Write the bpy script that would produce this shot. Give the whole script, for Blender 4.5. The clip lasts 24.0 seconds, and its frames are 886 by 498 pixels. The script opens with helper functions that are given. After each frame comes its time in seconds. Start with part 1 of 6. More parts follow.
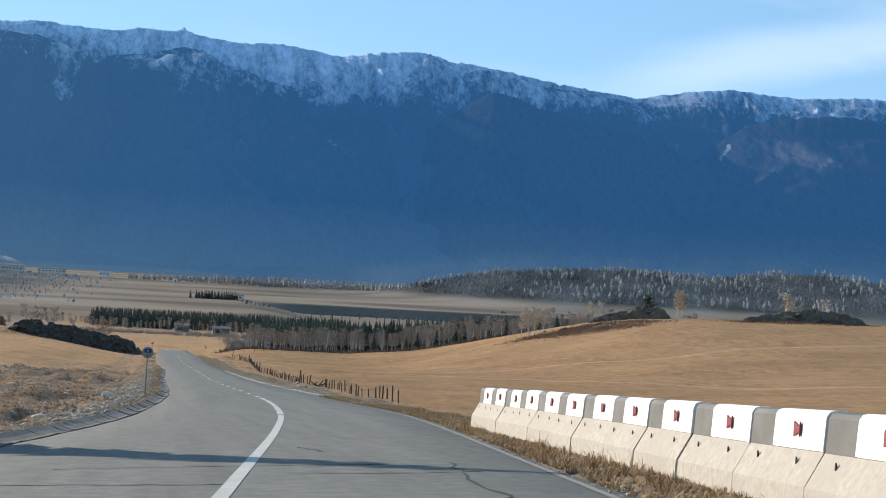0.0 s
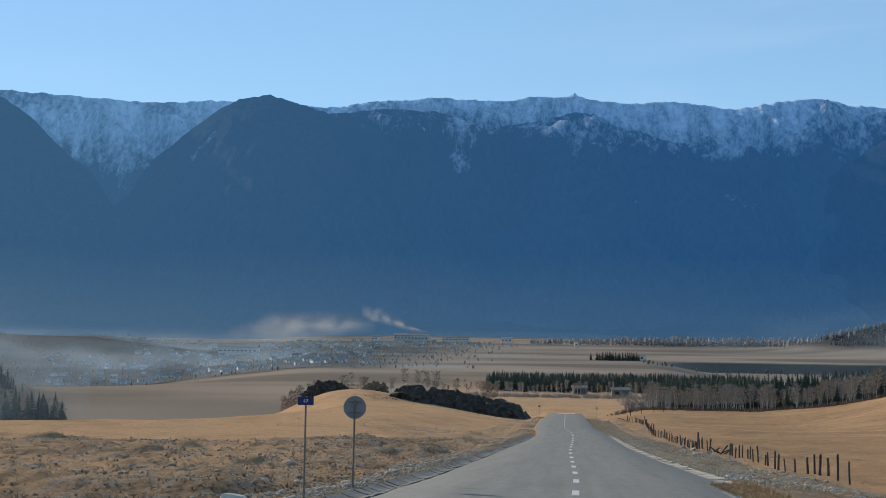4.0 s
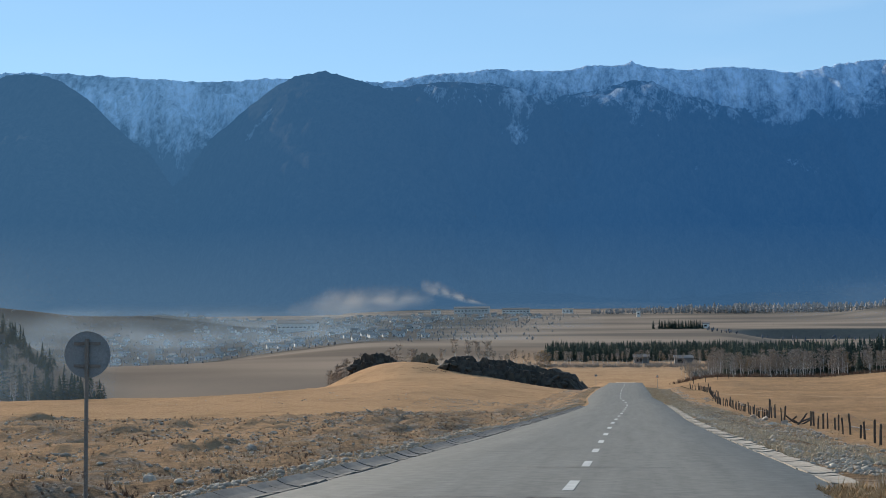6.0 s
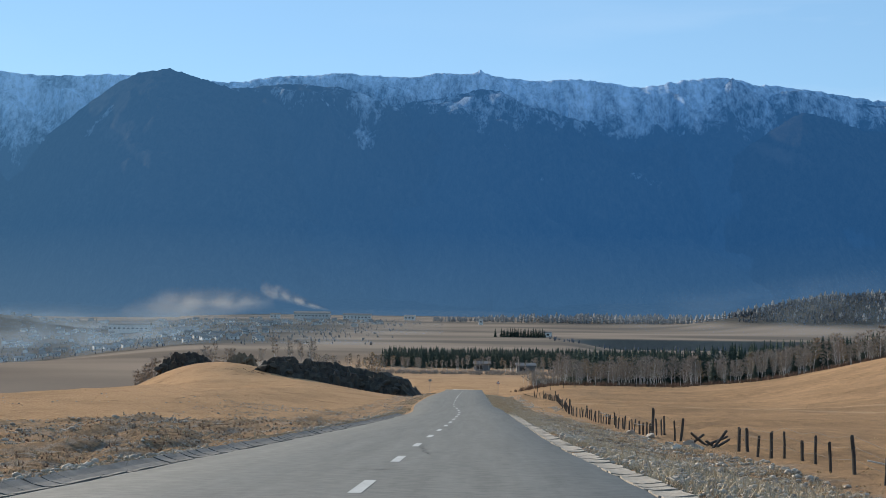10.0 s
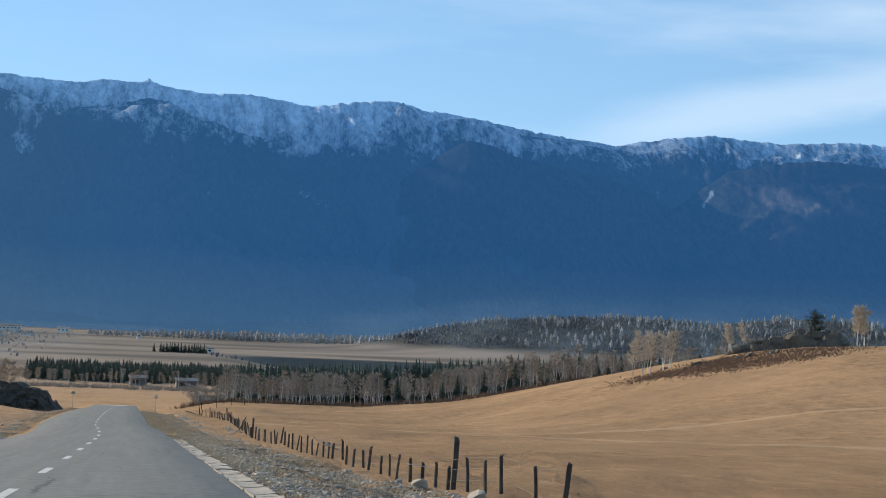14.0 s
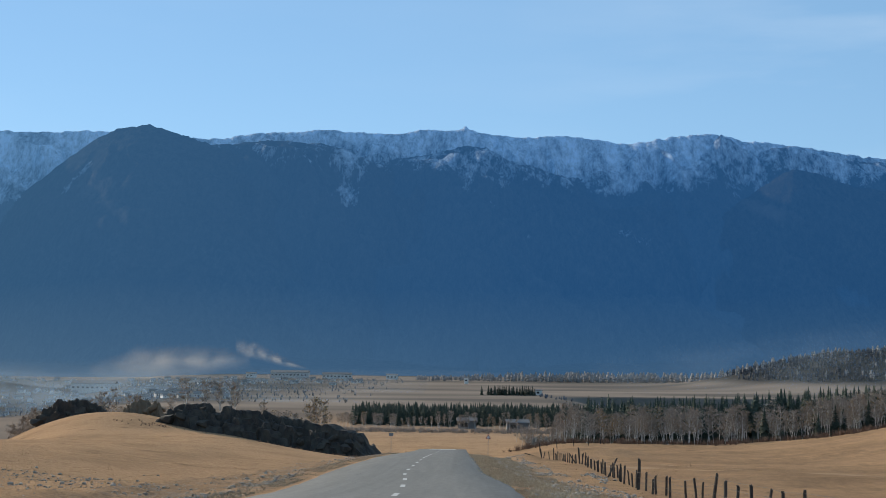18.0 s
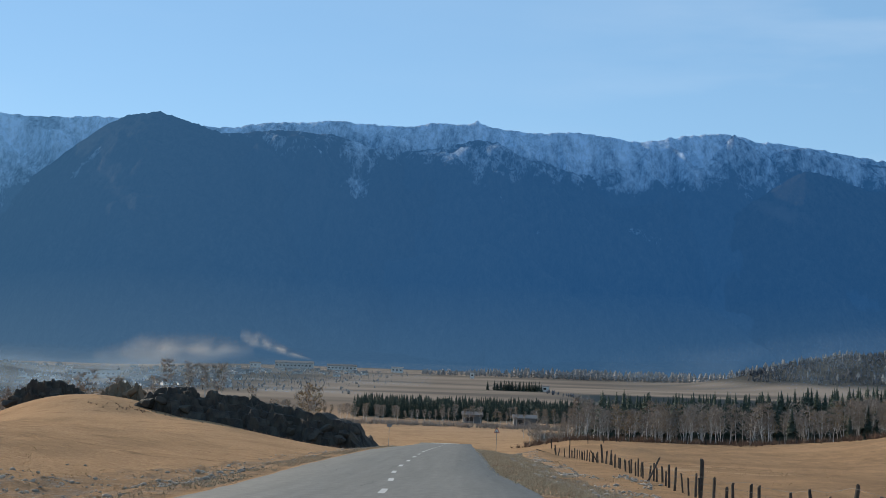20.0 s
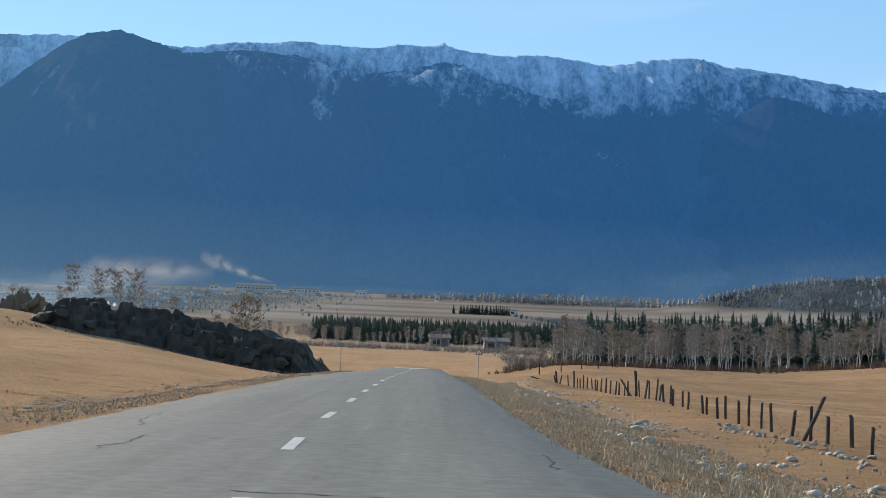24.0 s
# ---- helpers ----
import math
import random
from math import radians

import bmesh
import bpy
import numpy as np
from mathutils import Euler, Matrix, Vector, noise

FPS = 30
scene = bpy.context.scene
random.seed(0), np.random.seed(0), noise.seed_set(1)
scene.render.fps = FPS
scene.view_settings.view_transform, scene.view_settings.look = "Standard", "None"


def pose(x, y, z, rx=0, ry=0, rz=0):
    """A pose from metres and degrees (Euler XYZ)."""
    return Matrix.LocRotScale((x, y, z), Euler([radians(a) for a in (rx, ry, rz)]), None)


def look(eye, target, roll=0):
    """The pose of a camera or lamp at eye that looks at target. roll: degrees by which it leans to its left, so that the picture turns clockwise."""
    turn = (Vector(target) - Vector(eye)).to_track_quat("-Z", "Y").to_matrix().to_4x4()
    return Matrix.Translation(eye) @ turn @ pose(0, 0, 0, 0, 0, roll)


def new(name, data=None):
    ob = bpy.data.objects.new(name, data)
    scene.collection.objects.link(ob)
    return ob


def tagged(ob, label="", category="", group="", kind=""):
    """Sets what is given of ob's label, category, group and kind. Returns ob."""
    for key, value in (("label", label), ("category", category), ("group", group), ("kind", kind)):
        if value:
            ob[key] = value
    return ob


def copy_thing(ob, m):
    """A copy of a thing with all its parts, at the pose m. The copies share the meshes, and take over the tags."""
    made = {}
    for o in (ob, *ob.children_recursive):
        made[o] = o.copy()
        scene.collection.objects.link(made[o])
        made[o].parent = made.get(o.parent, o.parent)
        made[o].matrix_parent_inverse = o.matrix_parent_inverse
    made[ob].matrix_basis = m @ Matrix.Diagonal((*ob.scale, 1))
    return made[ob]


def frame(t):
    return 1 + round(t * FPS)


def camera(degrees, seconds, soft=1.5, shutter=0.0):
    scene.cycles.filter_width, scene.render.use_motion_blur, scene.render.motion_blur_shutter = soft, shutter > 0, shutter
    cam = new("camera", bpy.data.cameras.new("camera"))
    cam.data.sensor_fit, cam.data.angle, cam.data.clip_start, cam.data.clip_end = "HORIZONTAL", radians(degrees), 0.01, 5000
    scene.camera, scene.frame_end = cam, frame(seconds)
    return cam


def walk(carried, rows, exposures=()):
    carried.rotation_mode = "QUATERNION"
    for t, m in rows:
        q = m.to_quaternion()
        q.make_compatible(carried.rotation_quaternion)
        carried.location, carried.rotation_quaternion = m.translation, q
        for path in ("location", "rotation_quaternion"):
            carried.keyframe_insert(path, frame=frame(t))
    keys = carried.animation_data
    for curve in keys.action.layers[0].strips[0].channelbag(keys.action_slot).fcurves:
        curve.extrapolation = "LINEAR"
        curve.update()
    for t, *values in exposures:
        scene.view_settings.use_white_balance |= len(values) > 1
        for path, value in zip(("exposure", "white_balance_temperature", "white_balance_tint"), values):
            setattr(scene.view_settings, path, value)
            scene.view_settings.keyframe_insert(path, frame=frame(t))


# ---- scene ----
cam = camera(32.0, 24.0, soft=0.7)
PATH = [
    (0, (-5.955, 5.774, 25.722), (-5.606, 7.743, 25.754), 3.3),
    (0.5, (-5.084, 10.947, 25.432), (-4.753, 12.919, 25.452), 3.2),
    (1, (-4.321, 16.112, 25.086), (-4.009, 18.087, 25.106), 3.1),
    (1.5, (-3.571, 21.237, 24.718), (-3.278, 23.215, 24.755), 2.8),
    (3.5, (-1.536, 41.934, 23.388), (-1.517, 43.933, 23.459), 1.3),
    (4, (-1.16, 47.194, 23.035), (-1.327, 49.185, 23.129), 0.8),
    (4.5, (-0.866, 52.534, 22.663), (-1.186, 54.506, 22.751), 0.2),
    (5, (-0.576, 57.856, 22.306), (-0.947, 59.82, 22.391), -0.4),
    (5.5, (-0.251, 63.006, 21.872), (-0.625, 64.97, 21.946), -0.5),
    (6, (0.109, 68.086, 21.503), (-0.136, 70.07, 21.563), -0.5),
    (6.5, (0.191, 72.957, 21.185), (0.04, 74.95, 21.254), -0.3),
    (7, (0.302, 77.674, 20.828), (0.164, 79.667, 20.904), -0.2),
    (7.5, (0.378, 82.328, 20.455), (0.268, 84.323, 20.529), 0.0),
    (8, (0.456, 86.971, 20.106), (0.367, 88.968, 20.177), 0.2),
    (8.5, (0.469, 91.68, 19.746), (0.41, 93.678, 19.815), 0.4),
    (9, (0.565, 96.496, 19.4), (0.515, 98.494, 19.467), 0.7),
    (9.5, (0.618, 101.51, 19.08), (0.577, 103.509, 19.151), 0.8),
    (11.5, (0.823, 122.564, 17.606), (0.753, 124.561, 17.672), 0.7),
    (12, (0.916, 127.923, 17.29), (0.864, 129.922, 17.348), 0.5),
    (12.5, (0.924, 133.433, 16.958), (0.89, 135.432, 16.963), 0.6),
    (13, (0.934, 139.102, 16.655), (1.013, 141.1, 16.671), 1.1),
    (13.5, (0.975, 144.898, 16.344), (1.206, 146.883, 16.416), 1.9),
    (14, (1.041, 150.818, 15.964), (1.425, 152.778, 16.072), 2.5),
    (14.5, (1.091, 156.835, 15.563), (1.517, 158.785, 15.687), 2.9),
    (15, (1.106, 162.976, 15.132), (1.563, 164.919, 15.268), 3.5),
    (15.5, (1.113, 169.187, 14.779), (1.51, 171.142, 14.922), 3.7),
    (16, (1.125, 175.411, 14.408), (1.342, 177.394, 14.545), 3.8),
    (16.5, (1.181, 181.39, 14.04), (1.267, 183.384, 14.168), 2.4),
    (17, (1.344, 187.014, 13.647), (1.324, 189.01, 13.771), 1.5),
    (17.5, (1.368, 192.423, 13.309), (1.334, 194.419, 13.43), 0.9),
    (18, (1.379, 197.701, 12.976), (1.351, 199.695, 13.127), 0.7),
    (18.5, (1.313, 202.939, 12.696), (1.286, 204.932, 12.851), 0.9),
    (19, (1.246, 208.196, 12.358), (1.218, 210.19, 12.509), 1.4),
    (19.5, (1.269, 213.528, 12.02), (1.235, 215.523, 12.164), 1.8),
    (21.5, (0.867, 235.584, 10.683), (0.829, 237.578, 10.831), 2.5),
    (22, (0.819, 241.09, 10.413), (0.791, 243.086, 10.53), 2.5),
    (22.5, (0.753, 246.568, 10.158), (0.737, 248.564, 10.269), 2.4),
    (23, (0.656, 251.899, 9.867), (0.65, 253.896, 9.974), 2.5),
    (23.5, (0.495, 257.094, 9.606), (0.496, 259.091, 9.697), 2.5),
    (24, (0.267, 262.242, 9.385), (0.277, 264.241, 9.435), 2.4),
]
walk(cam, [(t, look(eye, target, roll)) for t, eye, target, roll in PATH], exposures=[(0, 0.66), (1, 0.78), (1.5, 0.72), (4, 0.36), (5, 0.4), (7, 0.48), (9, 0.5), (12, 0.62), (13, 0.88), (14, 0.55), (15, 0.42), (16, 0.28), (17, 0.42), (18, 0.36), (19, 0.32), (22, 0.44), (23, 0.42), (24, 0.62)])

# ---- world, sun ----
SUN_AZ, SUN_EL = radians(-43), radians(19)
to_sun = Vector((math.sin(SUN_AZ) * math.cos(SUN_EL), math.cos(SUN_AZ) * math.cos(SUN_EL), math.sin(SUN_EL)))
world = bpy.data.worlds.new("sky")
scene.world = world
world.use_nodes = True
wt = world.node_tree
wt.nodes.clear()
w_out = wt.nodes.new("ShaderNodeOutputWorld")
w_bg = wt.nodes.new("ShaderNodeBackground")
w_sky = wt.nodes.new("ShaderNodeTexSky")
w_sky.sky_type, w_sky.sun_disc = "NISHITA", False
w_sky.sun_elevation, w_sky.sun_rotation = SUN_EL, SUN_AZ
w_sky.altitude, w_sky.air_density, w_sky.dust_density, w_sky.ozone_density = 1600, 1.0, 0.0, 3.0
w_bg.inputs[1].default_value = 0.115
# thin cirrus: streaks of noise over the sky's colour
w_geo = wt.nodes.new("ShaderNodeTexCoord")
w_map = wt.nodes.new("ShaderNodeMapping")
w_map.inputs["Scale"].default_value = (3.0, 3.0, 16.0)
w_map.inputs["Rotation"].default_value = (0.0, radians(-12), 0.0)
w_noise = wt.nodes.new("ShaderNodeTexNoise")
w_noise.inputs["Scale"].default_value, w_noise.inputs["Detail"].default_value = 1.3, 6
w_ramp = wt.nodes.new("ShaderNodeValToRGB")
w_ramp.color_ramp.elements[0].position, w_ramp.color_ramp.elements[1].position = 0.44, 0.72
w_mix = wt.nodes.new("ShaderNodeMixRGB")
w_mix.inputs[2].default_value = (5.5, 6.2, 7.0, 1)
wt.links.new(w_geo.outputs["Generated"], w_map.inputs[0])
wt.links.new(w_map.outputs[0], w_noise.inputs[0])
wt.links.new(w_noise.outputs[0], w_ramp.inputs[0])
w_sep = wt.nodes.new("ShaderNodeSeparateXYZ")
w_side = wt.nodes.new("ShaderNodeMapRange")
w_side.inputs["From Min"].default_value, w_side.inputs["From Max"].default_value = 0.02, 0.34
w_side.inputs["To Min"].default_value = 0.08
w_amt = wt.nodes.new("ShaderNodeMath")
w_amt.operation = "MULTIPLY"
wt.links.new(w_geo.outputs["Generated"], w_sep.inputs[0])
wt.links.new(w_sep.outputs[0], w_side.inputs[0])
wt.links.new(w_side.outputs[0], w_amt.inputs[0])
wt.links.new(w_ramp.outputs[0], w_amt.inputs[1])
# one long band that rises towards the right
w_line = wt.nodes.new("ShaderNodeMath")
w_line.operation = "MULTIPLY_ADD"
w_line.inputs[1].default_value = -0.247
wt.links.new(w_sep.outputs[0], w_line.inputs[0])
wt.links.new(w_sep.outputs[2], w_line.inputs[2])
w_wander = wt.nodes.new("ShaderNodeMath")
w_wander.operation = "MULTIPLY_ADD"
w_wander.inputs[1].default_value = 0.05
wt.links.new(w_noise.outputs[0], w_wander.inputs[0])
wt.links.new(w_line.outputs[0], w_wander.inputs[2])
w_off = wt.nodes.new("ShaderNodeMath")
w_off.operation = "SUBTRACT"
w_off.inputs[1].default_value = 0.0765
wt.links.new(w_wander.outputs[0], w_off.inputs[0])
w_abs = wt.nodes.new("ShaderNodeMath")
w_abs.operation = "ABSOLUTE"
wt.links.new(w_off.outputs[0], w_abs.inputs[0])
w_band = wt.nodes.new("ShaderNodeMapRange")
w_band.interpolation_type = "SMOOTHSTEP"
for key, val in (("From Min", 0.026), ("From Max", 0.002), ("To Min", 0.0), ("To Max", 0.36)):
    w_band.inputs[key].default_value = val
wt.links.new(w_abs.outputs[0], w_band.inputs[0])
w_from = wt.nodes.new("ShaderNodeMapRange")
w_from.interpolation_type = "SMOOTHSTEP"
w_from.inputs["From Min"].default_value, w_from.inputs["From Max"].default_value = 0.22, 0.34
wt.links.new(w_sep.outputs[0], w_from.inputs[0])
w_strip = wt.nodes.new("ShaderNodeMath")
w_strip.operation = "MULTIPLY"
wt.links.new(w_band.outputs[0], w_strip.inputs[0])
wt.links.new(w_from.outputs[0], w_strip.inputs[1])
w_cloud = wt.nodes.new("ShaderNodeMath")
w_cloud.operation, w_cloud.use_clamp = "MULTIPLY_ADD", True
w_cloud.inputs[1].default_value = 0.45
wt.links.new(w_amt.outputs[0], w_cloud.inputs[0])
wt.links.new(w_strip.outputs[0], w_cloud.inputs[2])
wt.links.new(w_cloud.outputs[0], w_mix.inputs[0])
# a thin even veil of high cloud
w_veil = wt.nodes.new("ShaderNodeMixRGB")
w_veil.inputs[0].default_value = 0.55
w_veil.inputs[2].default_value = (1.75, 3.35, 5.1, 1)
wt.links.new(w_sky.outputs[0], w_veil.inputs[1])
wt.links.new(w_veil.outputs[0], w_mix.inputs[1])
wt.links.new(w_mix.outputs[0], w_bg.inputs[0])
wt.links.new(w_bg.outputs[0], w_out.inputs[0])
sun = new("sun", bpy.data.lights.new("sun", "SUN"))
sun.data.energy, sun.data.angle, sun.data.color = 5.0, radians(0.6), (1.0, 0.88, 0.72)
sun.rotation_euler = to_sun.to_track_quat("Z", "Y").to_euler()

# ---- materials ----


def material(name, tone, rough=0.85, scale=1.0, second=None, big=None, bump=0.3, spec=0.25, metal=0.0, object_space=False, island=0.0, glow=None):
    """A surface with fine grain and larger stains: tone to second by grain, towards big by wide patches."""
    m = bpy.data.materials.new(name)
    m.use_nodes = True
    t = m.node_tree
    n, link = t.nodes, t.links.new
    b = n["Principled BSDF"]
    b.inputs["Roughness"].default_value = rough
    b.inputs["Metallic"].default_value = metal
    b.inputs["Specular IOR Level"].default_value = spec
    second = second or tuple(c * 0.7 for c in tone)
    big = big or tuple(c * 0.85 for c in tone)
    co = n.new("ShaderNodeTexCoord") if object_space else n.new("ShaderNodeNewGeometry")
    src = co.outputs["Object"] if object_space else co.outputs["Position"]
    a1 = n.new("ShaderNodeTexNoise")
    a1.inputs["Scale"].default_value, a1.inputs["Detail"].default_value, a1.inputs["Roughness"].default_value = 6 * scale, 5, 0.65
    a2 = n.new("ShaderNodeTexNoise")
    a2.inputs["Scale"].default_value, a2.inputs["Detail"].default_value = 0.5 * scale, 4
    link(src, a1.inputs[0])
    link(src, a2.inputs[0])
    r1, r2 = n.new("ShaderNodeValToRGB"), n.new("ShaderNodeValToRGB")
    r1.color_ramp.elements[0].position, r1.color_ramp.elements[1].position = 0.35, 0.68
    r2.color_ramp.elements[0].position, r2.color_ramp.elements[1].position = 0.4, 0.66
    r1.color_ramp.elements[0].color, r1.color_ramp.elements[1].color = (*tone, 1), (*second, 1)
    link(a1.outputs[0], r1.inputs[0])
    link(a2.outputs[0], r2.inputs[0])
    mix = n.new("ShaderNodeMixRGB")
    mix.inputs[2].default_value = (*big, 1)
    fac = n.new("ShaderNodeMath")
    fac.operation = "MULTIPLY"
    fac.inputs[1].default_value = 0.75
    link(r2.outputs[0], fac.inputs[0])
    link(fac.outputs[0], mix.inputs[0])
    link(r1.outputs[0], mix.inputs[1])
    last = mix.outputs[0]
    if island:
        g = n.new("ShaderNodeNewGeometry")
        oi = n.new("ShaderNodeObjectInfo")
        add = n.new("ShaderNodeMath")
        add.operation = "ADD"
        link(g.outputs["Random Per Island"], add.inputs[0])
        link(oi.outputs["Random"], add.inputs[1])
        sc = n.new("ShaderNodeMath")
        sc.operation = "MULTIPLY_ADD"
        sc.inputs[1].default_value, sc.inputs[2].default_value = island, 1 - island
        link(add.outputs[0], sc.inputs[0])
        hv = n.new("ShaderNodeHueSaturation")
        link(sc.outputs[0], hv.inputs["Value"])
        link(last, hv.inputs["Color"])
        last = hv.outputs[0]
    link(last, b.inputs["Base Color"])
    if bump:
        bp = n.new("ShaderNodeBump")
        bp.inputs["Strength"].default_value, bp.inputs["Distance"].default_value = bump, 0.05 / scale
        link(a1.outputs[0], bp.inputs["Height"])
        link(bp.outputs[0], b.inputs["Normal"])
    if glow:
        b.inputs["Emission Color"].default_value = (*glow, 1)
        b.inputs["Emission Strength"].default_value = 1.0
    return m


M_PAINT = material("worn_road_paint", (0.43, 0.43, 0.41), 0.7, 5.0, (0.3, 0.3, 0.285), (0.46, 0.46, 0.44), 0.15)
M_FADED = material("faded_road_paint", (0.24, 0.24, 0.225), 0.8, 5.0, (0.13, 0.13, 0.12), (0.16, 0.16, 0.15), 0.15)
M_SHOULDER = material("gravel_shoulder", (0.24, 0.18, 0.125), 0.95, 4.0, (0.1, 0.078, 0.058), (0.17, 0.125, 0.085), 0.8, 0.05)
M_CONCRETE = material("pale_concrete", (0.36, 0.32, 0.265), 0.9, 2.0, (0.17, 0.15, 0.125), (0.26, 0.23, 0.19), 0.4, island=0.2)
M_CONCRETE_DARK = material("dark_concrete", (0.115, 0.113, 0.108), 0.85, 3.0, (0.06, 0.06, 0.057), (0.15, 0.143, 0.132), 0.3, island=0.2)
M_BARRIER = material("barrier_concrete", (0.42, 0.385, 0.34), 0.9, 2.0, (0.31, 0.285, 0.25), (0.34, 0.31, 0.27), 0.25)
M_WHITE = material("white_paint", (0.74, 0.73, 0.71), 0.6, 4.0, (0.62, 0.61, 0.59), (0.68, 0.67, 0.65), 0.1)
M_GREY = material("grey_paint", (0.1, 0.1, 0.097), 0.7, 4.0, (0.12, 0.12, 0.115), (0.16, 0.155, 0.15), 0.15)
M_RED = material("red_reflector", (0.22, 0.018, 0.028), 0.4, 5.0, (0.2, 0.015, 0.02), None, 0.05, 0.5)
M_HOLE = material("dark_hole", (0.02, 0.02, 0.02), 0.9, 4.0)
M_GALV = material("galvanised_steel", (0.24, 0.25, 0.255), 0.65, 6.0, (0.16, 0.168, 0.175), None, 0.05, 0.3, 0.15)
M_POLE = material("rusty_pole", (0.2, 0.18, 0.16), 0.7, 6.0, (0.14, 0.11, 0.09), None, 0.1, 0.3, 0.2)
M_BLUE = material("dark_blue_plate", (0.012, 0.025, 0.13), 0.45, 5.0, (0.01, 0.02, 0.1), None, 0.03, 0.4)
M_POST = material("weathered_wood", (0.055, 0.046, 0.04), 0.9, 5.0, (0.028, 0.024, 0.021), (0.08, 0.068, 0.058), 0.5, island=0.3)
M_POST_PALE = material("pale_wood", (0.42, 0.39, 0.35), 0.85, 5.0, (0.3, 0.27, 0.24), None, 0.3)
M_WIRE = material("rusty_wire", (0.12, 0.1, 0.09), 0.6, 8.0, None, None, 0.0, 0.3, 0.5)
M_ROCK = material("dark_lichened_rock", (0.06, 0.053, 0.047), 0.95, 1.7, (0.022, 0.021, 0.02), (0.085, 0.072, 0.055), 0.9)
M_ROCK_PALE = material("weathered_rock", (0.15, 0.13, 0.11), 0.95, 1.8, (0.045, 0.04, 0.036), (0.17, 0.135, 0.095), 0.9)
M_STONE = material("grey_stone", (0.34, 0.29, 0.235), 0.9, 3.0, (0.18, 0.152, 0.125), (0.44, 0.39, 0.32), 0.4, island=0.35)
M_LITTER = material("grey_dry_grass", (0.42, 0.33, 0.22), 0.9, 3.0, (0.26, 0.195, 0.125), (0.5, 0.42, 0.3), 0.0, 0.1, island=0.3)
M_TUFT = material("dry_grass", (0.38, 0.245, 0.125), 0.9, 3.0, (0.22, 0.14, 0.075), (0.46, 0.32, 0.18), 0.0, 0.1, island=0.25)
M_TWIG_PALE = material("pale_birch_twigs", (0.52, 0.45, 0.37), 0.9, 2.0, (0.34, 0.28, 0.22), (0.6, 0.5, 0.38), 0.0, 0.1, island=0.2)
M_LEAF_PALE = material("last_yellow_leaves", (0.46, 0.33, 0.16), 0.85, 2.0, (0.33, 0.22, 0.1), (0.52, 0.4, 0.22), 0.0, 0.15, island=0.25)
M_BARK_BIRCH = material("birch_bark", (0.72, 0.69, 0.64), 0.85, 2.0, (0.34, 0.31, 0.28), (0.6, 0.57, 0.53), 0.2)
M_TWIG = material("bare_twigs", (0.33, 0.28, 0.24), 0.9, 2.0, (0.19, 0.16, 0.135), (0.39, 0.32, 0.26), 0.0, 0.1, island=0.25)
M_LEAF_GOLD = material("late_autumn_leaves", (0.3, 0.19, 0.075), 0.85, 2.0, (0.2, 0.12, 0.05), (0.36, 0.24, 0.1), 0.0, 0.15, island=0.3)
M_NEEDLE = material("conifer_needles", (0.06, 0.078, 0.06), 0.9, 2.0, (0.034, 0.047, 0.038), (0.078, 0.09, 0.062), 0.0, 0.15, island=0.3)
M_BARK = material("conifer_bark", (0.09, 0.065, 0.05), 0.9, 3.0)
M_BUSH = material("russet_brush", (0.2, 0.125, 0.088), 0.9, 2.0, (0.12, 0.075, 0.055), (0.24, 0.16, 0.11), 0.0, 0.1, island=0.3)
M_WALL = material("house_wall", (0.7, 0.68, 0.64), 0.8, 0.8, (0.38, 0.37, 0.36), None, 0.0, island=0.35)
M_ROOF = material("sheet_roof", (0.24, 0.225, 0.21), 0.8, 0.8, (0.16, 0.15, 0.14), None, 0.0, 0.1, island=0.45)
M_BARN = material("grey_blockwork", (0.2, 0.2, 0.2), 0.9, 1.5, (0.12, 0.12, 0.12), (0.16, 0.15, 0.14), 0.2)
M_PANE = material("window_glass", (0.03, 0.035, 0.04), 0.15, 2.0, None, None, 0.0, 0.6)
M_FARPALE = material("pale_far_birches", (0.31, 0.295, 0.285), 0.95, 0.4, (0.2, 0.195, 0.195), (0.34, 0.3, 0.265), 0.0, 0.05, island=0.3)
# the blue-grey of distant air is mixed into these trees' colour
M_FARTREE = material("haze_tinted_woods", (0.12, 0.125, 0.14), 0.95, 0.4, (0.06, 0.07, 0.085), (0.15, 0.14, 0.135), 0.0, 0.05, island=0.45)


